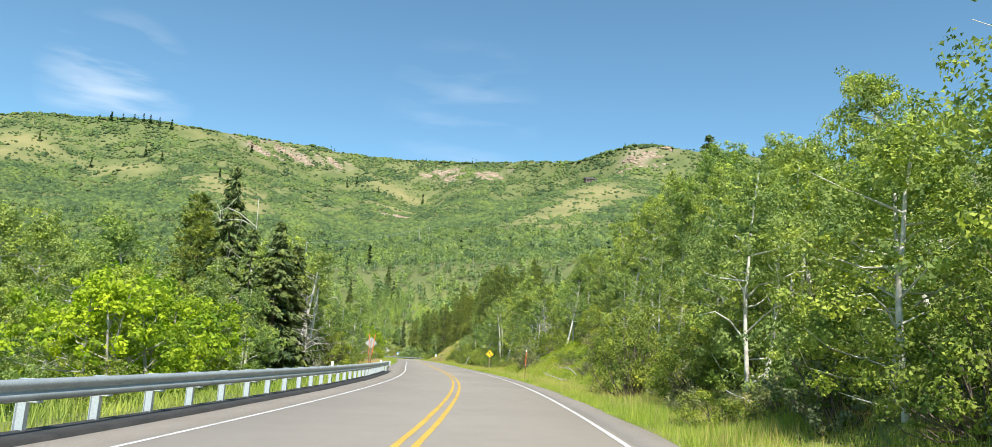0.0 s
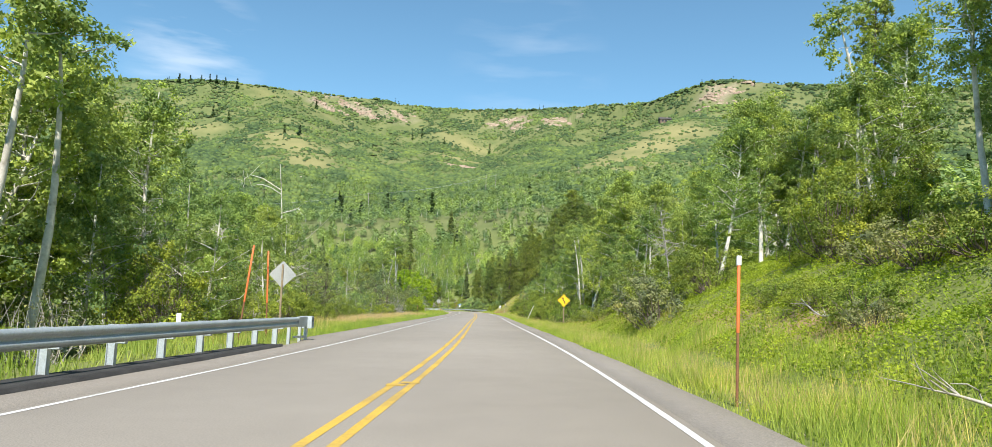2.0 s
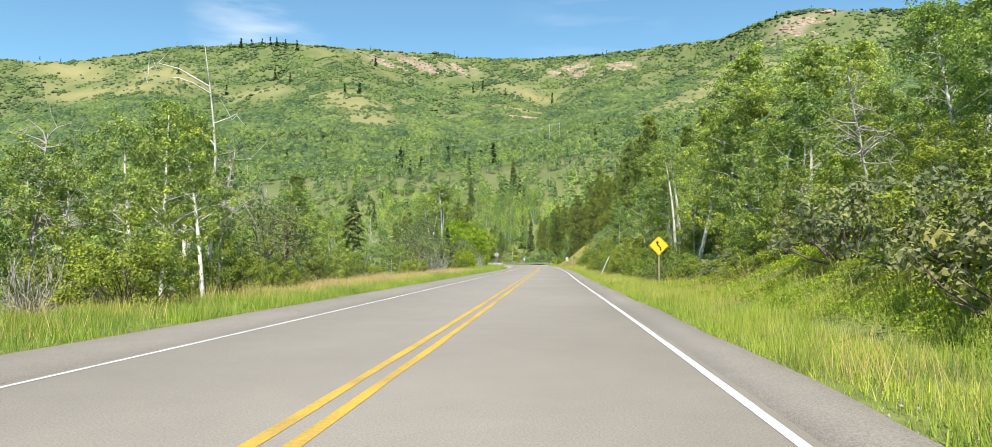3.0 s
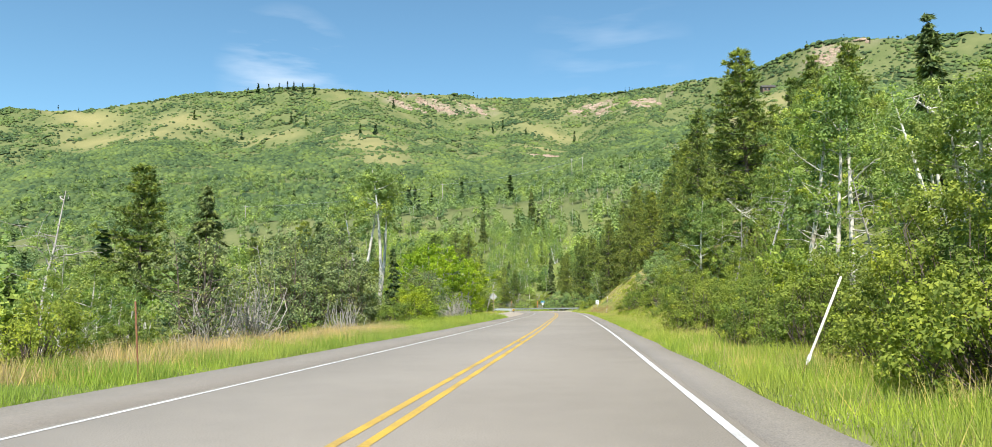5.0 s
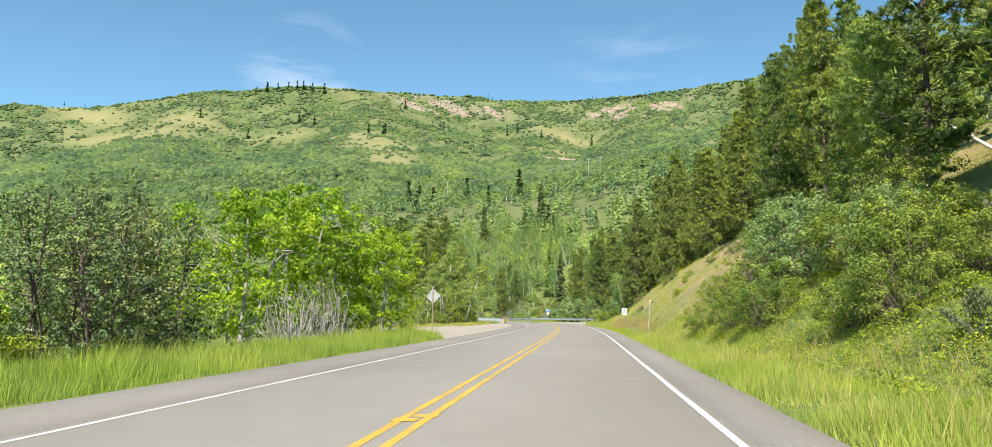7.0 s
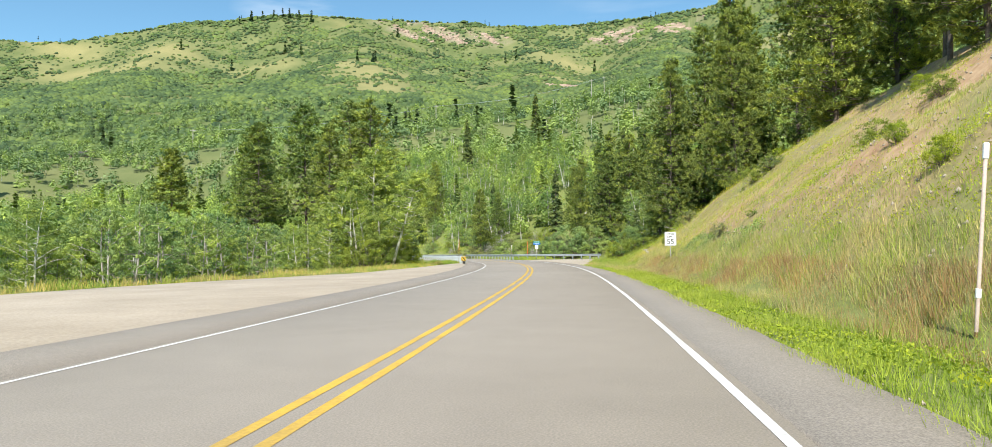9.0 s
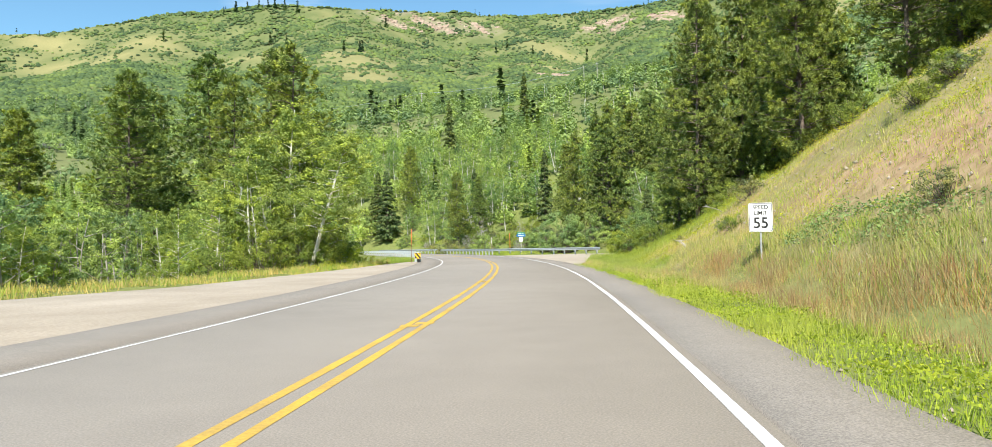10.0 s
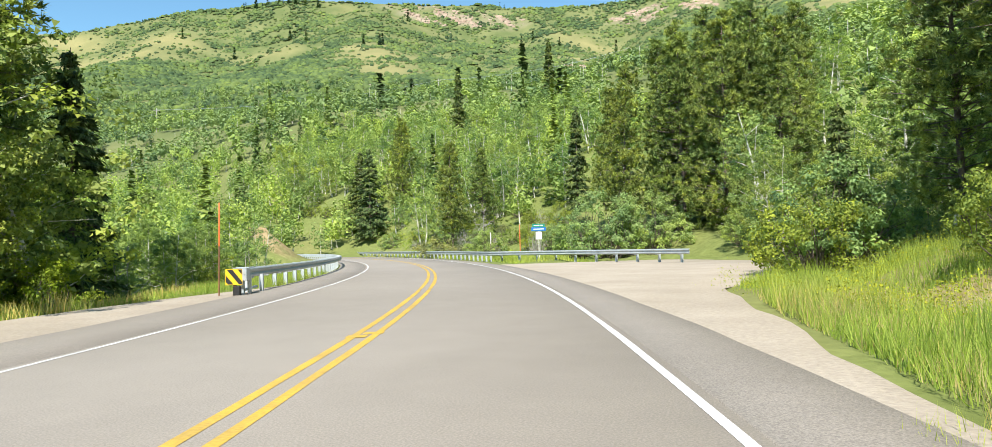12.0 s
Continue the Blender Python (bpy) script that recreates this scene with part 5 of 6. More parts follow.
def speed_sign():
    ob = tagged(new("speed_limit_sign"), "white speed limit 55 sign on a thin grey steel post", "road sign")
    sign_post(ob, 1.8, SIGN_BACK, 0.045, 0.04)
    child("panel", plate("panel", rounded(0.61, 0.76, 0.04, 0, 1.47), SIGN_WHITE), ob)
    child("border", ring("border", rounded(0.585, 0.735, 0.035, 0, 1.47), rounded(0.56, 0.71, 0.03, 0, 1.47), BLACK, -0.002), ob)
    for text, size, z in (("SPEED", 0.145, 1.685), ("LIMIT", 0.145, 1.535), ("55", 0.40, 1.19)):
        lettering(text, size, 0, z, -0.003, BLACK, ob)
    ob.matrix_basis = facing(238.1, 7.75, 1.84 - 1.47 - height(*on_road(238.1, 7.75)), radians(-3))


def curve_sign():
    ob = tagged(new("curve_warning_sign"), "yellow diamond reverse-curve warning sign on a wooden post", "road sign")
    sign_post(ob, 2.2, WOOD_POST, 0.10, 0.07)
    child("panel", plate("panel", rounded(0.76, 0.76, 0.05, 0, 2.15, 4, math.pi / 4), SIGN_YELLOW), ob)
    child("border", ring("border", rounded(0.73, 0.73, 0.045, 0, 2.15, 4, math.pi / 4), rounded(0.70, 0.70, 0.04, 0, 2.15, 4, math.pi / 4), BLACK, -0.002), ob)
    path = np.array([(0.09, 1.86), (0.09, 1.98), (0.07, 2.06), (0.0, 2.13), (-0.06, 2.19), (-0.08, 2.25), (-0.08, 2.31)])
    d = np.gradient(path, axis=0)
    d /= np.linalg.norm(d, axis=1, keepdims=True)
    n = np.stack([d[:, 1], -d[:, 0]], 1) * 0.04
    child("arrow", ring_strip("arrow", path - n, path + n, BLACK, -0.003), ob)
    child("arrowhead", plate("arrowhead", [(-0.19, 2.29), (0.03, 2.29), (-0.08, 2.44)], BLACK, -0.004, 0.002), ob)
    ob.matrix_basis = facing(100, 7.8, 0.0)


def ring_strip(name, a, b, mat, y):
    bm = bmesh.new()
    va, vb = [bm.verts.new((x, y, z)) for x, z in a], [bm.verts.new((x, y, z)) for x, z in b]
    for k in range(len(va) - 1):
        bm.faces.new((va[k], vb[k], vb[k + 1], va[k + 1]))
    return from_bm(name, bm, mat)


def sign_back(s, off, h, size, label):
    ob = tagged(new("warning_sign_back"), label, "road sign", "signs seen from behind")
    child("panel", plate("panel", rounded(size, size, 0.05, 0, h, 4, math.pi / 4), SIGN_BACK, 0.05), ob)
    child("post", box_mesh("post", (0.07, 0.05, h + 0.7), Matrix.Translation((0, 0.015, h / 2 + 0.05)), WOOD_POST, 0.004), ob)
    for z in (h - 0.2, h + 0.2):
        child("bolt", box_mesh("bolt", (0.03, 0.02, 0.03), Matrix.Translation((0, -0.015, z)), STEEL, 0.004), ob)
    ob.matrix_basis = facing(s, off)


def object_marker():
    ob = tagged(new("object_marker"), "square black and yellow striped marker on the guardrail end", "road sign")
    w, h, low = 0.50, 0.47, 0.43
    child("panel", plate("panel", rounded(w, h, 0.02, 0, low + h / 2), SIGN_YELLOW), ob)
    for c in (-0.62, 0.06, 0.74):
        edge = []
        for first, run in ((c, np.linspace(0, 1, 13)), (c + 0.34, np.linspace(1, 0, 13))):
            for d in run:
                u = first + 0.75 * d
                edge.append((min(max(u, 0.0), 1.0), d))
        pts = [((u - 0.5) * (w - 0.03), low + 0.015 + (1 - d) * (h - 0.03)) for u, d in dict.fromkeys(edge)]
        child("stripe", plate("stripe", pts, BLACK, -0.003, 0.002), ob)
    child("post", box_mesh("post", (0.08, 0.08, 0.95), Matrix.Translation((0, 0.08, 0.3)), RUST, 0.006), ob)
    child("base", box_mesh("base", (0.22, 0.16, 0.5), Matrix.Translation((0.06, 0.10, 0.14)), BLACK, 0.03), ob, "black block under the marker panel")
    ob.matrix_basis = facing(278.6, -5.64, 0.0)


def street_signs():
    ob = tagged(new("road_name_sign"), "blue and green road name plates above a white notice", "road sign")
    sign_post(ob, 2.9, STAKE_WHITE, 0.06)
    child("name_plate", plate("name_plate", rounded(1.0, 0.24, 0.03, 0, 2.75), SIGN_GREEN), ob)
    child("name_plate", plate("name_plate", rounded(1.15, 0.30, 0.03, 0, 2.46), SIGN_BLUE), ob)
    for x, z, w in ((-0.15, 2.75, 0.45), (0.25, 2.75, 0.2), (0.0, 2.46, 0.8)):
        child("bar", plate("bar", rounded(w, 0.07, 0.01, x, z), SIGN_WHITE, -0.004, 0.002), ob)
    child("notice", plate("notice", rounded(0.46, 0.6, 0.03, 0, 1.95), SIGN_WHITE), ob)
    ob.matrix_basis = Matrix.Translation((-48.2, 309.5, height(-48.2, 309.5))) @ Matrix.Rotation(heading(270), 4, "Z")


def stake(s, off, h, lower, upper, split, label, lean=(0, 0), xy=None, r=0.028, cap=0.0, band=0.0):
    ob = tagged(new("snow_stake"), label, "marker stake", "snow stakes")
    x, y = xy if xy is not None else on_road(s, off)
    v, q = tube([(0, 0, -0.3), (0, 0, h * split)], [r, r], 8)
    child("lower_stake", mesh("lower_stake", v, q, None, lower), ob)
    v, q = tube([(0, 0, h * split), (0, 0, h - 0.02), (0, 0, h)], [r * 1.15, r * 1.15, 0.004], 8)
    child("upper_stake", mesh("upper_stake", v, q, None, upper), ob)
    if cap:
        child("cap", box_mesh("cap", (r * 3.2, r * 2.6, cap), Matrix.Translation((0, 0, h - cap * 0.4)), SIGN_WHITE, 0.012), ob, "white reflector cap")
    if band:
        child("reflector", box_mesh("reflector", (r * 3.0, r * 2.4, 0.12), Matrix.Translation((0, 0, band)), SIGN_WHITE, 0.01), ob, "small white reflector box")
    ob.matrix_basis = Matrix.Translation((x, y, height(x, y))) @ Matrix.Rotation(heading(s), 4, "Z") @ Matrix.Rotation(radians(lean[0]), 4, "Y") @ Matrix.Rotation(radians(lean[1]), 4, "X")


speed_sign()
curve_sign()
sign_back(68, -6.9, 2.4, 0.76, "grey back of a diamond road sign on a post")
sign_back(203.4, -8.4, 2.75, 0.76, "weathered grey back of a diamond road sign")
object_marker()
street_signs()
stake(62.5, -6.6, 3.1, RUST, ORANGE, 0.42, "tall orange snow stake with rusty foot", (6, 0))
stake(66.4, -6.9, 3.2, RUST, ORANGE, 0.40, "tall orange snow stake behind the guardrail end", (-2, 0))
stake(50.5, 5.0, 2.15, RUST, ORANGE, 0.48, "orange snow stake with a dark rusty foot and white cap", (1.5, 0), cap=0.15, r=0.022)
stake(120.8, 5.95, 1.9, RUST, STAKE_WHITE, 0.12, "white marker stake leaning over in the grass", (24, 0), band=0.35, r=0.02)
stake(120.5, -6.2, 1.5, RUST, RUST, 0.45, "thin rusty metal stake in the grass", (-5, 0), r=0.016)
stake(207.7, 6.8, 2.5, RUST, STAKE_PINK, 0.12, "faded pinkish marker stake with reflector boxes and a rusty foot", (5, 0), cap=0.2, band=0.75, r=0.02)
stake(278.8, -6.15, 2.9, RUST, ORANGE, 0.55, "orange snow stake beside the guardrail end", (1, 0), r=0.022)
stake(0, 0, 2.8, RUST, ORANGE, 0.25, "orange snow stake behind the guardrail", (0, 0), (-49.6, 309.0))
stake(0, 0, 2.4, WOOD_POST, STAKE_WHITE, 0.6, "pale wooden stake behind the guardrail", (0, 0), (-53.0, 312.0))

# a small white reflector tab on the rail
for s in (31, 55):
    x, y = on_road(s, rail_offset(s) - 0.12)
    tab = tagged(new("reflector_tab", box_mesh("reflector_tab", (0.10, 0.02, 0.22), Matrix.Translation((0, 0, 0.86)), SIGN_WHITE, 0.005)), "small white reflector tab on top of the guardrail", "reflector")
    tab.matrix_basis = Matrix.Translation((x, y, 0)) @ Matrix.Rotation(heading(s), 4, "Z")

# loose stones on the road cut and along the pavement's edge
def stones(name, label, n, s0, s1, o0, o1, small, large, seed):
    rng = np.random.RandomState(seed)
    base = np.array([(1, 0, 0), (-1, 0, 0), (0, 1, 0), (0, -1, 0), (0, 0, 1), (0, 0, -0.6)], float)
    tri = np.array([(0, 2, 4), (2, 1, 4), (1, 3, 4), (3, 0, 4), (2, 0, 5), (1, 2, 5), (3, 1, 5), (0, 3, 5)])
    p = on_road(rng.uniform(s0, s1, n), rng.uniform(o0, o1, n))
    z = land(p[:, 0], p[:, 1])[0]
    c = np.concatenate([p, z[:, None]], 1)
    size = rng.uniform(small, large, n) ** 1.0
    v = c[:, None] + base[None] * rng.uniform(0.5, 1.2, (n, 6, 1)) * size[:, None, None]
    t = tri[None] + 6 * np.arange(n)[:, None, None]
    tagged(new(name, mesh(name, v, None, t.reshape(-1, 3), GRAVEL)), label, "stones", kind="stuff")


# fallen branches on the bank
def fallen_branch(s, off, length, turn, seed):
    rng = np.random.RandomState(seed)
    main = limb_path(rng, (0, 0, 0.08), (length, rng.normal() * 0.1, 0.35 + 0.2 * length * 0.3), 0.12 * length, 7)
    wood = [tube(main, np.linspace(0.034, 0.008, 7), 6)]
    for k in range(7):
        q = main[rng.randint(1, 6)]
        wood.append(tube(limb_path(rng, q, q + np.array([rng.uniform(0.1, 0.4), rng.normal() * 0.3, rng.uniform(-0.02, 0.25)]) * length, 0.04 * length, 4), [0.013, 0.01, 0.007, 0.003], 4))
    ob = tagged(new("fallen_branch", mesh("fallen_branch", *join(wood), None, BARK_GREY, True)), "bleached fallen branch lying on the grassy bank", "branch", "fallen branches")
    x, y = on_road(s, off)
    ob.matrix_basis = Matrix.Translation((x, y, height(x, y))) @ Matrix.Rotation(radians(turn), 4, "Z")


for k, (s, off, length, turn) in enumerate(((47.5, 7.4, 1.7, 200), (47.2, 8.0, 1.4, 170), (56.5, 9.4, 1.2, 120), (64, 10.2, 1.7, 30), (250.5, 8.5, 1.1, 120), (256.6, 12.0, 0.9, 175))):
    fallen_branch(s, off, length, turn, 600 + k)

stones("loose_stones", "loose reddish stones on the road cut", 3600, 184, 262, 7.5, 20, 0.02, 0.08, 301)
stones("edge_gravel", "loose gravel along the edge of the pavement", 2600, -5, 270, 4.55, 5.2, 0.01, 0.035, 302)
stones("turnout_stones", "stones scattered on the gravel turnout", 900, 212, 282, -12, -5.6, 0.01, 0.04, 303)

# short yellow paint marks across the centre line
for s in (51.5, 106.3, 133.5, 162.5, 230.5, 243.9, 267.6):
    v = []
    for o0, o1, s0, s1 in ((-0.24, 0.06, -0.25, 0.05), (-0.06, 0.24, 0.15, 0.4)):
        v += [(*on_road(s + s0, o0), 0.007), (*on_road(s + s0, o1), 0.007), (*on_road(s + s1, o1), 0.007), (*on_road(s + s1, o0), 0.007)]
    tagged(new("paint_mark", mesh("paint_mark", v, np.arange(8).reshape(2, 4), None, PAINT_YELLOW)), "short yellow paint mark across the centre line", "road marking", "paint marks", "structure")


# ---- grass ----
def blades(name, label, s0, s1, o0, o1, per, tall, mat, seed, patchy=0.0, width=0.03, zmin=-9):
    rng = np.random.RandomState(seed)
    n = int((s1 - s0) * abs(o1 - o0) * per)
    s, o = rng.uniform(s0, s1, n), rng.uniform(o0, o1, n)
    p = on_road(s, o)
    keep = waves(p[:, 0], p[:, 1], seed, 5, 3) + rng.uniform(-0.6, 0.6, n) > patchy
    keep &= ~((s > 194) & (s < 283) & (o < 0) & (o > -np.interp(s, *TURNOUT) - 0.2))
    keep &= ~((s > 262) & (s < 306) & (o > 0) & (o < np.interp(s, *DRIVE) + 0.3))
    p = p[keep]
    n = len(p)
    z = land(p[:, 0], p[:, 1])[0]
    h = tall * rng.uniform(0.45, 1.25, n) * (0.8 + 0.4 * waves(p[:, 0], p[:, 1], seed + 3, 4, 2))
    a, lean = rng.uniform(0, 2 * math.pi, n), rng.normal(size=(n, 2)) * 0.28
    w = width * rng.uniform(0.6, 1.4, n)
    base = np.concatenate([p, (z - 0.03)[:, None]], 1)
    side = np.stack([np.cos(a) * w, np.sin(a) * w, 0 * a], 1)
    tip = base + np.concatenate([lean * h[:, None], h[:, None]], 1)
    v = np.stack([base - side, base + side, tip], 1)
    shade = 0.5 * waves(p[:, 0], p[:, 1], seed + 5, 3.0, 3) + 0.25 * rng.normal(size=n)
    tagged(new(name, toned(mesh(name, v, None, np.arange(3 * n).reshape(-1, 3), mat), shade)), label, "grass", kind="stuff")


def weeds(name, label, s0, s1, o0, o1, per, tall, leaf, mat, seed, patchy=0.0):
    """Low leafy weeds: many small leaves close over the ground."""
    rng = np.random.RandomState(seed)
    n = int((s1 - s0) * abs(o1 - o0) * per)
    p = on_road(rng.uniform(s0, s1, n), rng.uniform(o0, o1, n))
    p = p[waves(p[:, 0], p[:, 1], seed, 6, 3) + rng.uniform(-0.5, 0.5, n) > patchy]
    h = tall * rng.uniform(0.05, 1.0, len(p)) * (0.6 + 0.6 * np.clip(waves(p[:, 0], p[:, 1], seed + 2, 3, 3), -0.6, 1))
    c = np.concatenate([p, (land(p[:, 0], p[:, 1])[0] + h)[:, None]], 1)
    v, _, tri = leaves(c, leaf, leaf * 0.6, rng, np.array([0, 0, 0.6]))
    shade = 0.6 * waves(p[:, 0], p[:, 1], seed + 5, 2.2, 3) + 0.25 * rng.normal(size=len(p))
    tagged(new(name, toned(mesh(name, v, None, tri, mat), shade)), label, "weeds", kind="stuff")


blades("verge_grass", "green grass along the road verge", -8, 202, 4.7, 8.2, 420, 0.36, GRASS, 61, -0.7, 0.0065)
blades("verge_grass", "short green grass between shoulder and road cut", 202, 250, 4.7, 6.4, 420, 0.24, GRASS, 176, -0.6, 0.0065)
blades("verge_grass", "green grass along the road verge", 250, 272, 4.7, 8.2, 420, 0.34, GRASS, 177, -0.7, 0.0065)
blades("verge_grass", "green grass along the road verge", 62, 300, -9.4, -5.65, 360, 0.36, GRASS, 62, -0.7, 0.0065)
blades("seed_grass", "pale seeding grass heads on the verge", -6, 204, 5.0, 8.8, 110, 0.58, GRASS_DRY, 63, 0.05, 0.005)
blades("seed_grass", "pale seeding grass heads on the verge", 62, 152, -11.5, -6.4, 80, 0.55, GRASS_DRY, 64, 0.05, 0.006)
blades("pink_grass", "pinkish seeding grass behind the green verge", 88, 152, -10.6, -7.6, 190, 0.55, GRASS_PINK, 163, -0.2, 0.009)
blades("tall_grass", "tall fresh green grass before the turnout", 150, 212, -10.8, -6.0, 230, 0.62, GRASS, 164, -0.5, 0.008)
blades("turnout_grass", "yellowing grass along the back of the turnout", 212, 284, -22, -8.0, 110, 0.42, GRASS_DRY, 174, -0.1, 0.012)
weeds("bank_weeds", "lush yellow-green weeds covering the bank", 40, 96, 7.0, 17, 430, 0.36, 0.06, WEED, 65, -0.8)
weeds("bank_weeds", "low green weeds on the bank", 100, 142, 7.2, 12, 110, 0.32, 0.09, WEED, 165, -0.35)
weeds("bank_weeds", "lush bright weeds on the bank", 142, 190, 7.0, 14, 330, 0.42, 0.062, WEED, 166, -0.6)
blades("foot_grass", "mixed green grass at the foot of the road cut", 186, 210, 6.6, 8.4, 300, 0.3, GRASS, 172, -0.5, 0.007)
blades("bank_grass", "thin grass on the dry road cut", 170, 272, 7.8, 22, 45, 0.2, GRASS, 66, 0.2, 0.010)
blades("bank_dry_grass", "straw-coloured grass on the dry road cut", 175, 270, 7.8, 22, 150, 0.22, GRASS_DRY, 67, -0.05, 0.009)
weeds("cut_weeds", "scattered green weeds on the road cut", 180, 276, 8.5, 20, 200, 0.3, 0.045, WEED, 167, 0.24)
weeds("foot_weeds", "lush green weeds along the foot of the road cut", 176, 206, 5.6, 7.4, 260, 0.3, 0.05, WEED, 169, -0.3)
weeds("foot_weeds", "low green weeds beside the shoulder", 206, 257, 4.9, 6.5, 330, 0.24, 0.045, WEED, 178, -0.4)
weeds("cut_weeds", "patch of broad-leaved green weeds on the road cut", 225, 238, 8.1, 9.1, 420, 0.3, 0.06, LEAF_WILLOW, 179, -0.5)
blades("bank_grass", "yellow-green grass low on the road cut", 212, 272, 7.4, 14, 130, 0.24, GRASS, 180, 0.05, 0.008)
blades("red_grass", "reddish seeding grass at the foot of the road cut", 206, 246, 6.3, 7.8, 520, 0.42, GRASS_RED, 170, -0.25, 0.006)
blades("foot_dry_grass", "straw-coloured grass at the foot of the road cut", 202, 250, 6.2, 8.6, 420, 0.38, GRASS_DRY, 181, -0.7, 0.006)
blades("foot_grass", "thin yellow-green grass at the foot of the road cut", 202, 250, 6.1, 8.6, 260, 0.36, GRASS, 182, -0.4, 0.006)
weeds("yellow_weeds", "yellow flowering weeds on the bank", 46, 92, 8.5, 17, 45, 0.5, 0.06, FLOWER, 68, 0.15)
weeds("yellow_weeds", "yellow flowering weeds by the turnout", 262, 283, -12.8, -9.6, 260, 0.6, 0.05, FLOWER, 69, 0.15)
weeds("yellow_weeds", "yellow flowering weeds on the road cut", 236, 274, 8.0, 18, 170, 0.4, 0.036, FLOWER, 168, 0.3)
weeds("yellow_weeds", "yellow flowering weeds above the gravel drive", 254, 277, 7.5, 16, 240, 0.8, 0.045, FLOWER, 171, 0.1)
blades("pale_grass", "pale yellowing grass at the foot of the slope", 238, 274, 5.2, 9.5, 170, 0.4, GRASS_DRY, 175, -0.2, 0.007)
blades("rough_grass", "rough grass behind the guardrail", -8, 62, -11, -5.6, 70, 0.5, GRASS, 70, -0.3, 0.014)
blades("rough_grass", "rough grass beside the turnout", 205, 290, -23, -9.5, 50, 0.45, GRASS, 71, -0.4, 0.018)
blades("rough_grass", "tall grass beside the gravel drive", 258, 300, 6.0, 15, 200, 0.55, GRASS, 72, -0.6, 0.009)
blades("rough_grass", "grass beyond the bend", 300, 400, 6.2, 13, 40, 0.45, GRASS, 73, -0.4, 0.03)


# ---- mountainside: shrubs, far woods, houses, poles ----
def tufts(name, label, category, xyz, size, per, mat, seed, tall=1.0, leaf=0.55, cone=False):
    """Many loose plants in one mesh: a handful of large leaf facets each."""
    rng = np.random.RandomState(seed)
    n = len(xyz)
    c = unit(rng.normal(size=(n, per, 3))) * rng.uniform(0.35, 0.62, (n, per, 1))
    if per > 100 and not cone:
        k = per // 14
        heads = np.repeat(unit(rng.normal(size=(n, k, 3))) * rng.uniform(0.15, 0.6, (n, k, 1)), 14, 1)
        c = unit(rng.normal(size=(n, k * 14, 3))) * rng.uniform(0.13, 0.22, (n, k * 14, 1))
        turn = c.copy()
        c, per = c + heads, k * 14
    if cone:
        t = rng.uniform(0, 1, (n, per, 1)) ** 1.3
        a = rng.uniform(0, 2 * math.pi, (n, per, 1))
        r = (1 - t) * 0.5 * np.sqrt(rng.uniform(0.2, 1, (n, per, 1)))
        c = np.concatenate([np.cos(a) * r * 0.68, np.sin(a) * r * 0.68, t * 2.2 - 0.05], 2)
    else:
        c[:, :, 2] = np.abs(c[:, :, 2] + 0.1) * tall * 1.2 + 0.1 * tall
    p = (xyz[:, None] + c * size[:, None, None]).reshape(-1, 3)
    face = unit(c - np.array([0, 0, 0.9 if cone else 0.2 * tall])) * 0.9 + [0, 0, 0.3]
    if per > 100 and not cone:
        face = face * 0.5 + unit(turn)
    v, _, tri = leaves(p, 1.0, 0.9, rng, face.reshape(-1, 3), rough=0.28)
    k = np.repeat(np.repeat(size, per) * leaf * 1.2, 3)[:, None]
    v = np.repeat(p, 3, 0) + (v - np.repeat(p, 3, 0)) * k
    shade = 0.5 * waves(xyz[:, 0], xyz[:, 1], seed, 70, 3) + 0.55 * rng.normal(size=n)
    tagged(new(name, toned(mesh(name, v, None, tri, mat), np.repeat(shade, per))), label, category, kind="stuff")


def domes(name, label, category, xyz, size, mat, seed, tall, tone):
    """Rounded uneven thicket shrubs, far off, in one mesh."""
    rng = np.random.RandomState(seed)
    n = len(xyz)
    a = rng.uniform(0, 2 * math.pi, (n, 1)) + np.arange(6) * math.pi / 3 + rng.normal(size=(n, 6)) * 0.2
    rings = []
    for r, z in ((1.0, -0.12), (0.84, 0.62)):
        rr = r * rng.uniform(0.7, 1.25, (n, 6))
        rings.append(np.stack([np.cos(a) * rr, np.sin(a) * rr, z * tall * rng.uniform(0.75, 1.25, (n, 6))], -1))
    top = np.concatenate([rng.normal(size=(n, 1, 2)) * 0.22, tall * rng.uniform(0.9, 1.25, (n, 1, 1))], 2)
    v = xyz[:, None] + np.concatenate([*rings, top], 1) * (size / 2)[:, None, None]
    j = np.arange(6)
    quads = np.stack([j, (j + 1) % 6, (j + 1) % 6 + 6, j + 6], 1)
    tris = np.stack([j + 6, (j + 1) % 6 + 6, np.full(6, 12)], 1)
    k = 13 * np.arange(n)[:, None, None]
    me = mesh(name, v, (quads[None] + k).reshape(-1, 4), (tris[None] + k).reshape(-1, 3), mat)
    tagged(new(name, toned(me, tone, 13)), label, category, kind="stuff")


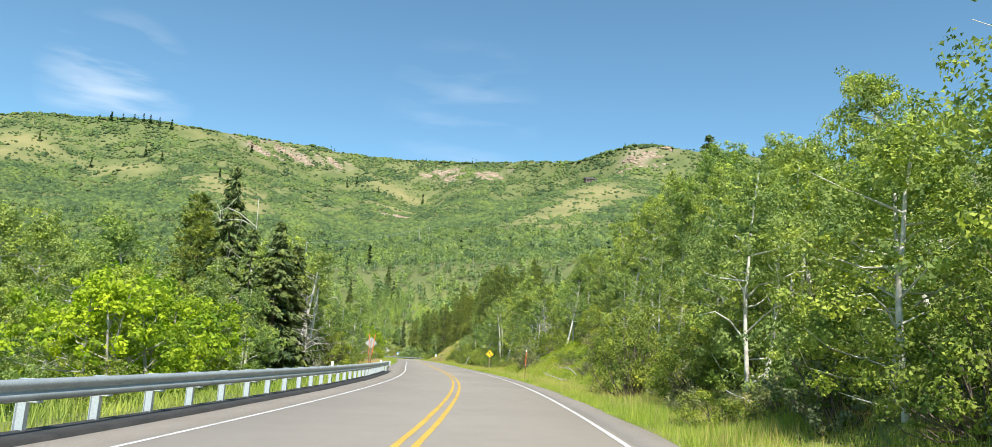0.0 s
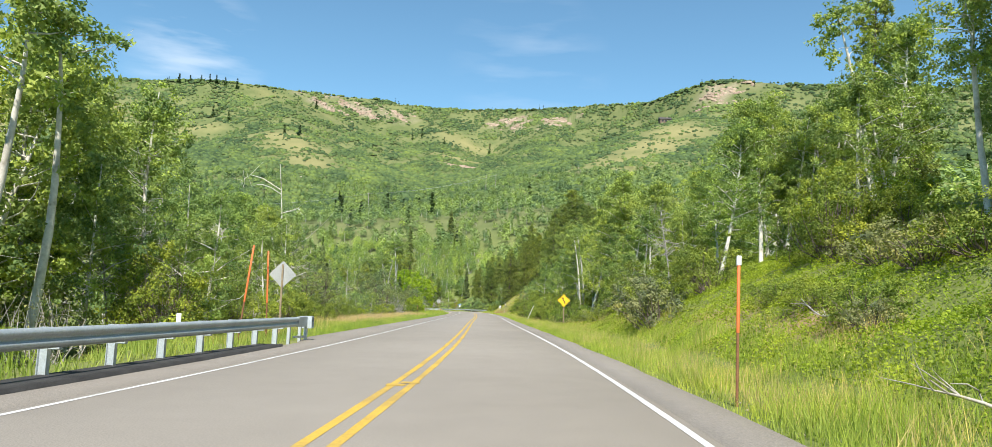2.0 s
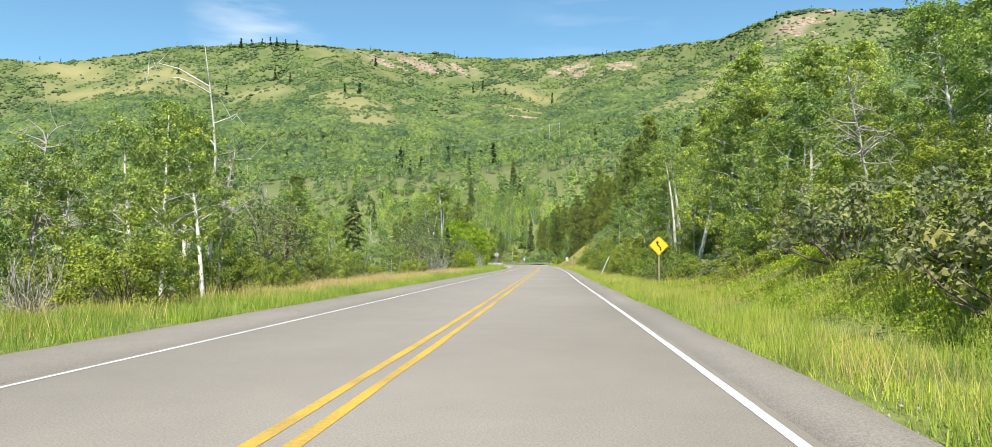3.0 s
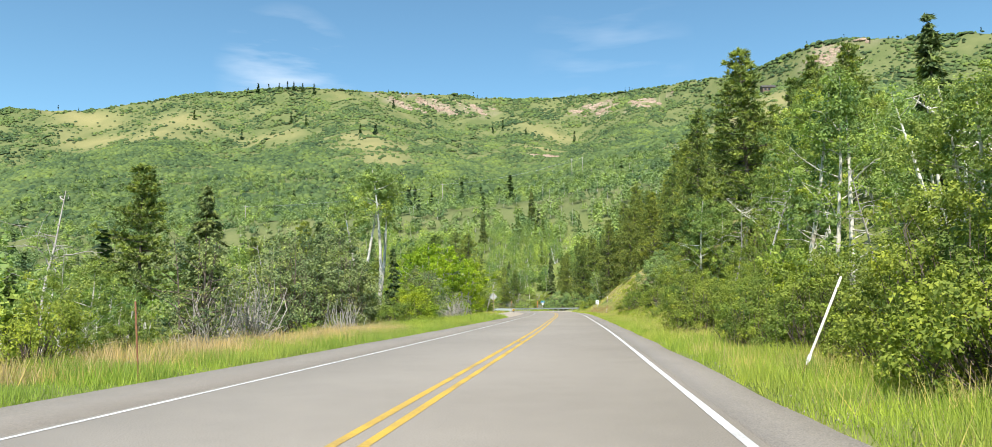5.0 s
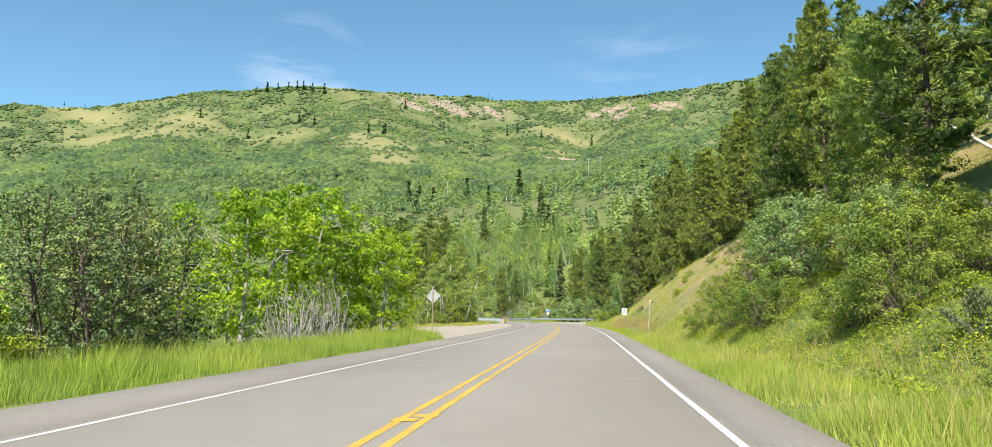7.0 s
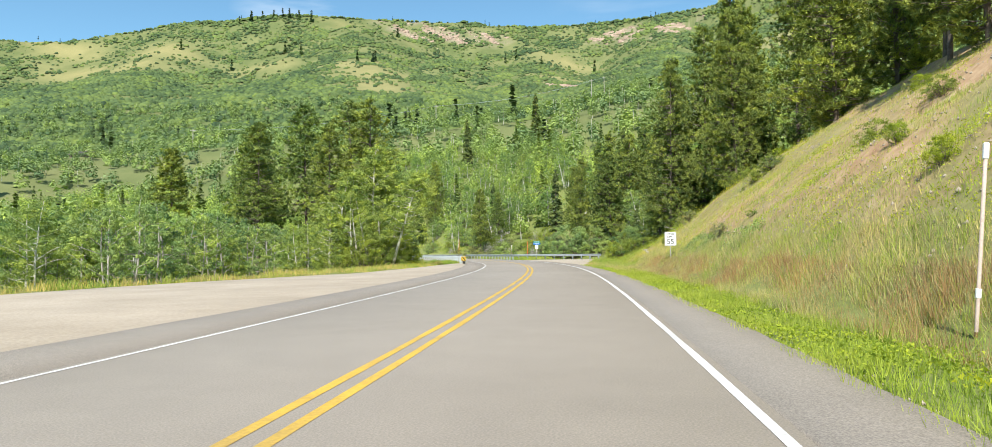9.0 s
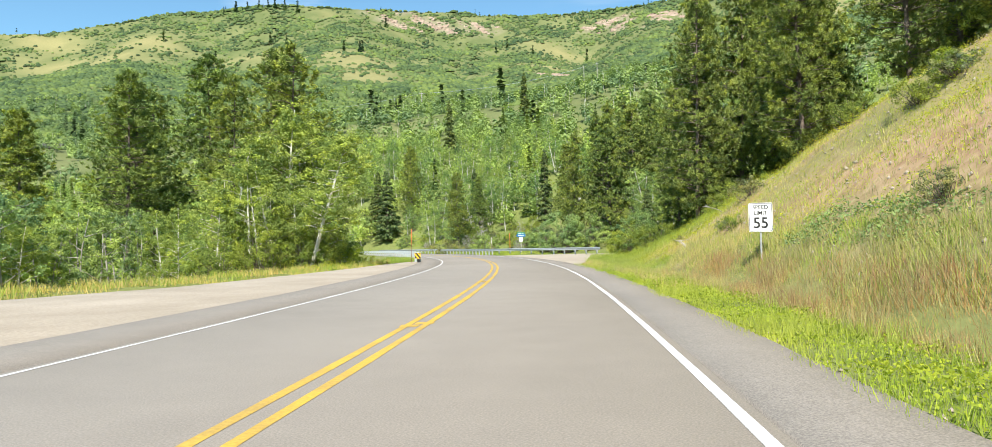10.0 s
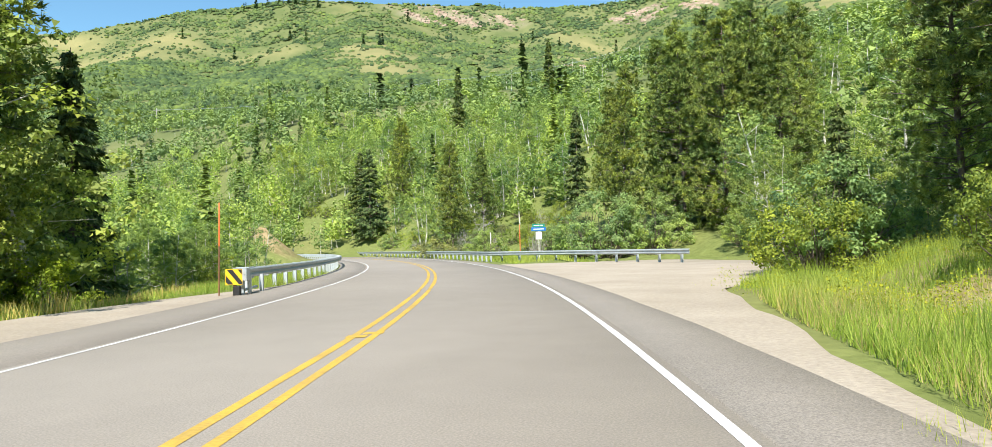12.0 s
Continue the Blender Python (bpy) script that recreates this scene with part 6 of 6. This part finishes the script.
def outcrops(name, label, xyz, size, seed):
    """Jagged ledges of rock along the crest."""
    rng = np.random.RandomState(seed)
    base = np.array([(1, -0.6, -0.5), (-1, -0.6, -0.5), (-1.1, 0.6, -0.4), (1.1, 0.6, -0.4), (0.8, -0.5, 0.6), (-0.8, -0.45, 0.7), (-0.9, 0.6, 0.8), (0.9, 0.6, 0.75)])
    faces = np.array([(0, 1, 5, 4), (1, 2, 6, 5), (2, 3, 7, 6), (3, 0, 4, 7), (4, 5, 6, 7)])
    v = xyz[:, None] + base[None] * rng.uniform(0.6, 1.35, (len(xyz), 8, 3)) * size[:, None, None] * [1.0, 0.7, 0.6]
    tagged(new(name, mesh(name, v, (faces[None] + 8 * np.arange(len(xyz))[:, None, None]).reshape(-1, 4), None, ROCK)), label, "rocks", kind="stuff")


rng = np.random.RandomState(77)
x, y = rng.uniform(-1400, 700, 230000), rng.uniform(560, 1560, 230000)
az = np.degrees(np.arctan2(20 + x, y - 200))
ok = (az > -56) & (az < 40) & (np.hypot(x + 20, y - 200) < 40 + np.interp(-az, _caz, _cr))
x, y = x[ok], y[ok]
z, s_, o_ = land(x, y)
cover = dryness(x, y) + 0.9 * waves(x, y, 81, 75, 4) + 0.7 * waves(0.35 * x + 0.2 * y, 1.3 * z, 83, 48, 3) + 1.5 * bareness(x, y) + np.interp(z, [90, 190, 290, 400], [-0.55, -0.25, 0.22, 0.30])
ok = (cover < rng.uniform(-0.4, 0.3, len(x)) + 1.3 * (rng.uniform(size=len(x)) < 0.11)) & (z > 55)
pts, cover = np.stack([x, y, z - 0.2], 1)[ok][:70000], cover[ok][:70000]
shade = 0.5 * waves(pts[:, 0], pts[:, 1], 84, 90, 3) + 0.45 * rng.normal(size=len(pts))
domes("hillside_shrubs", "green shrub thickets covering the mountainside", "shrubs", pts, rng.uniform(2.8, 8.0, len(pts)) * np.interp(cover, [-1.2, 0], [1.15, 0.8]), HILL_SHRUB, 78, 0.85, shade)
rx, ry = rng.uniform(-700, 330, 40000), rng.uniform(1100, 1500, 40000)
ok = bareness(rx, ry) > rng.uniform(0.35, 1.0, len(rx))
rp = np.stack([rx, ry, land(rx, ry)[0]], 1)[ok][:520]
outcrops("rock_outcrops", "pinkish-brown rock ledges below the mountain crest", rp, rng.uniform(1.2, 4.2, len(rp)), 93)
far_x, far_y = rng.uniform(-620, 330, 16000), rng.uniform(150, 900, 16000)
z, s_, o_ = land(far_x, far_y)
ok = (z < 150) & ((o_ < -60) | (o_ > 62) | (far_y > 425)) & ((np.abs(o_) > 12) | (s_ > 400)) & ((dryness(far_x, far_y) < rng.uniform(0.1, 1.1, len(z))) | (z < 95))
pts = np.stack([far_x, far_y, z], 1)[ok]
con = (rng.uniform(size=len(pts)) < 0.009) & (pts[:, 2] < 110)
broad = pts[~con][:7600]
tufts("far_woods", "pale green aspen woods on the lower slopes", "woods", broad + [0, 0, 1.5], rng.uniform(3.0, 5.4, len(broad)), 98, HILL_FOREST, 79, 1.5, 0.165)
tufts("far_conifers", "scattered dark conifers on the lower slopes", "woods", pts[con], rng.uniform(4.5, 8.5, con.sum()), 60, HILL_CONIFER, 80, 1.0, 0.26, True)
# woods behind the first rows of roadside trees
mx, my = rng.uniform(-260, 60, 5600), rng.uniform(-10, 470, 5600)
z, s_, o_ = land(mx, my)
ok = ((o_ < -30) & (o_ > -85)) | ((s_ > 350) & (o_ < -11)) | ((o_ > 27) & (o_ < 62) & ~((s_ > 180) & (s_ < 262) & (o_ < 34))) | ((s_ > 335) & (o_ > 14) & (my < 428))
pts = np.stack([mx, my, z], 1)[ok]
pts = pts[rng.permutation(len(pts))[:1350]]
bx, by = rng.uniform(-200, -60, 1600), rng.uniform(295, 440, 1600)
bz, bs, bo = land(bx, by)
keep = ((bs > 305) & (bo < -14) & (bo > -75) & (np.hypot((bs - 345) / 10, (bo + 13) / 7) > 1)) | ((bs > 376) & (np.hypot(bx + 84, by - 344) > 14))
pts = np.concatenate([pts, np.stack([bx, by, bz], 1)[keep][:520]])
con = rng.uniform(size=len(pts)) < 0.045
tufts("woods", "green aspen woods behind the roadside trees", "woods", pts[~con] + [0, 0, 1.0], rng.uniform(2.8, 4.6, (~con).sum()), 322, LEAF_WOODS, 179, 1.7, 0.082)
tufts("conifer_woods", "dark conifers among the roadside woods", "woods", pts[con], rng.uniform(4.5, 7.0, con.sum()), 300, NEEDLE_PINE, 180, 1.0, 0.10, True)
tr = [tube([p - [0, 0, 0.5], p + [rng.normal() * 0.4, rng.normal() * 0.4, rng.uniform(3, 5)]], [0.11, 0.04], 4) for p in pts[~con]]
tagged(new("woods_trunks", mesh("woods_trunks", *join(tr), None, BARK_ASPEN)), "pale aspen trunks in the woods", "woods", kind="stuff")
# a short dirt track across the open knob
t = np.linspace(0, 1, 24)[:, None]
line_ = np.array([(-362.0, 806.0)]) * (1 - t) + np.array([(-322.0, 832.0)]) * t
edges = [np.concatenate([line_ + off, land((line_ + off)[:, 0], (line_ + off)[:, 1])[0][:, None] + 0.7], 1) for off in ((1.6, -2.4), (-1.6, 2.4))]
k = np.arange(23)
tagged(new("dirt_track", mesh("dirt_track", np.concatenate(edges), np.stack([k, k + 1, k + 25, k + 24], 1), None, GRAVEL)), "pale dirt track crossing the open hillside", "dirt track", kind="structure")
# trees on the skyline
cx = []
for k in range(len(CREST) - 1):
    a_, b_ = CREST[k], CREST[k + 1]
    m_ = int(np.hypot(*(b_ - a_)[:2]) / 20)
    t_ = rng.uniform(0, 1, m_)[:, None]
    cx.append(a_[:2] * (1 - t_) + b_[:2] * t_ + rng.normal(size=(m_, 2)) * 14)
cx = np.concatenate(cx)
cx = cx[(waves(cx[:, 0], cx[:, 1], 90, 120, 2) > -0.1)]
cz = land(cx[:, 0], cx[:, 1])[0]
tufts("ridge_trees", "small dark trees along the mountain ridge", "trees", np.stack([cx[:, 0], cx[:, 1], cz], 1), rng.uniform(1.8, 4.6, len(cx)), 26, HILL_CONIFER, 91, 1.0, 0.32, True)
kx = np.array([(-313, 1348), (-330, 1340), (-441, 1075), (-430, 1045), (-455, 1050), (-600, 1150), (-640, 1170), (-700, 1120), (-520, 1330), (-260, 1300), (-180, 1330), (-800, 1130), (-705, 1265), (-690, 1262),
               (-720, 1262), (-740, 1258), (-675, 1268), (-760, 1255), (-655, 1275), (-780, 1250)], float)
tufts("hill_conifers", "lone dark conifers on the open slope", "trees", np.stack([kx[:, 0], kx[:, 1], land(kx[:, 0], kx[:, 1])[0]], 1), rng.uniform(6.5, 9.5, len(kx)), 60, HILL_CONIFER, 92, 1.0, 0.3, True)
# thin pale trunks among the far woods
sel = broad[rng.permutation(len(broad))[:1500]]
tr = [tube([p, p + [rng.normal() * 0.4, rng.normal() * 0.4, rng.uniform(5, 8.5)]], [0.13, 0.05], 3) for p in sel]
tagged(new("far_trunks", mesh("far_trunks", *join(tr), None, BARK_ASPEN)), "pale trunks standing in the far aspen woods", "woods", kind="stuff")


def house(x, y, w, d, h, turn, label):
    ob = tagged(new("house"), label, "house", "far houses")
    child("wall", box_mesh("wall", (w, d, h + 2), Matrix.Translation((0, 0, h / 2 - 1)), HOUSE_WALL), ob)
    bm = bmesh.new()
    r, o = h * 0.75, 0.9
    v = [bm.verts.new(c) for c in ((-w / 2 - o, -d / 2 - o, h), (w / 2 + o, -d / 2 - o, h), (w / 2 + o, d / 2 + o, h), (-w / 2 - o, d / 2 + o, h), (-w / 2 - o, 0, h + r), (w / 2 + o, 0, h + r))]
    for f in ((0, 1, 5, 4), (2, 3, 4, 5), (0, 4, 3), (1, 2, 5), (3, 2, 1, 0)):
        bm.faces.new([v[k] for k in f])
    child("roof", from_bm("roof", bm, HOUSE_ROOF), ob)
    for k in range(3):
        child("window", box_mesh("window", (w * 0.16, 0.1, h * 0.4), Matrix.Translation((w * (k - 1) * 0.3, -d / 2 - 0.03, h * 0.55)), GLASS), ob)
    child("chimney", box_mesh("chimney", (1, 1, 2.2), Matrix.Translation((w * 0.2, 0.5, h + r)), ROCK), ob)
    ob.matrix_basis = Matrix.Translation((x, y, height(x, y))) @ Matrix.Rotation(radians(turn), 4, "Z")


house(113, 1096, 17, 10, 5.5, 12, "dark timber house alone on the open mountain spur")
house(-419, 579, 13, 9, 4.5, 30, "dark timber house among trees on the lower slope")


def pole(x, y, h):
    ob = tagged(new("utility_pole"), "weathered wooden utility pole with a crossarm", "utility pole", "utility poles")
    child("shaft", mesh("shaft", *tube([(0, 0, -1), (0, 0, h)], [0.28, 0.2], 8), None, BARK_GREY), ob)
    child("crossarm", box_mesh("crossarm", (3.0, 0.2, 0.25), Matrix.Translation((0, 0, h - 1.0)), BARK_GREY, 0.02), ob)
    z = height(x, y)
    ob.matrix_basis = Matrix.Translation((x, y, z)) @ Matrix.Rotation(radians(35), 4, "Z")
    return np.array([x, y, z + h - 0.8])


p1, p2, p3, p4 = pole(-107, 782, 20), pole(-95, 770, 20), pole(-190, 640, 17), pole(-300, 540, 15)
for a_, b_ in ((p1, p3), (p3, p4), (p2, p3)):
    t = np.linspace(0, 1, 14)[:, None]
    w = a_ * (1 - t) + b_ * t - np.array([0, 0, 1]) * (4 * t * (1 - t)) * 4
    tagged(new("power_line", mesh("power_line", *tube(w, np.full(14, 0.06), 4), None, STEEL)), "thin sagging power line between utility poles", "power line", "power lines")
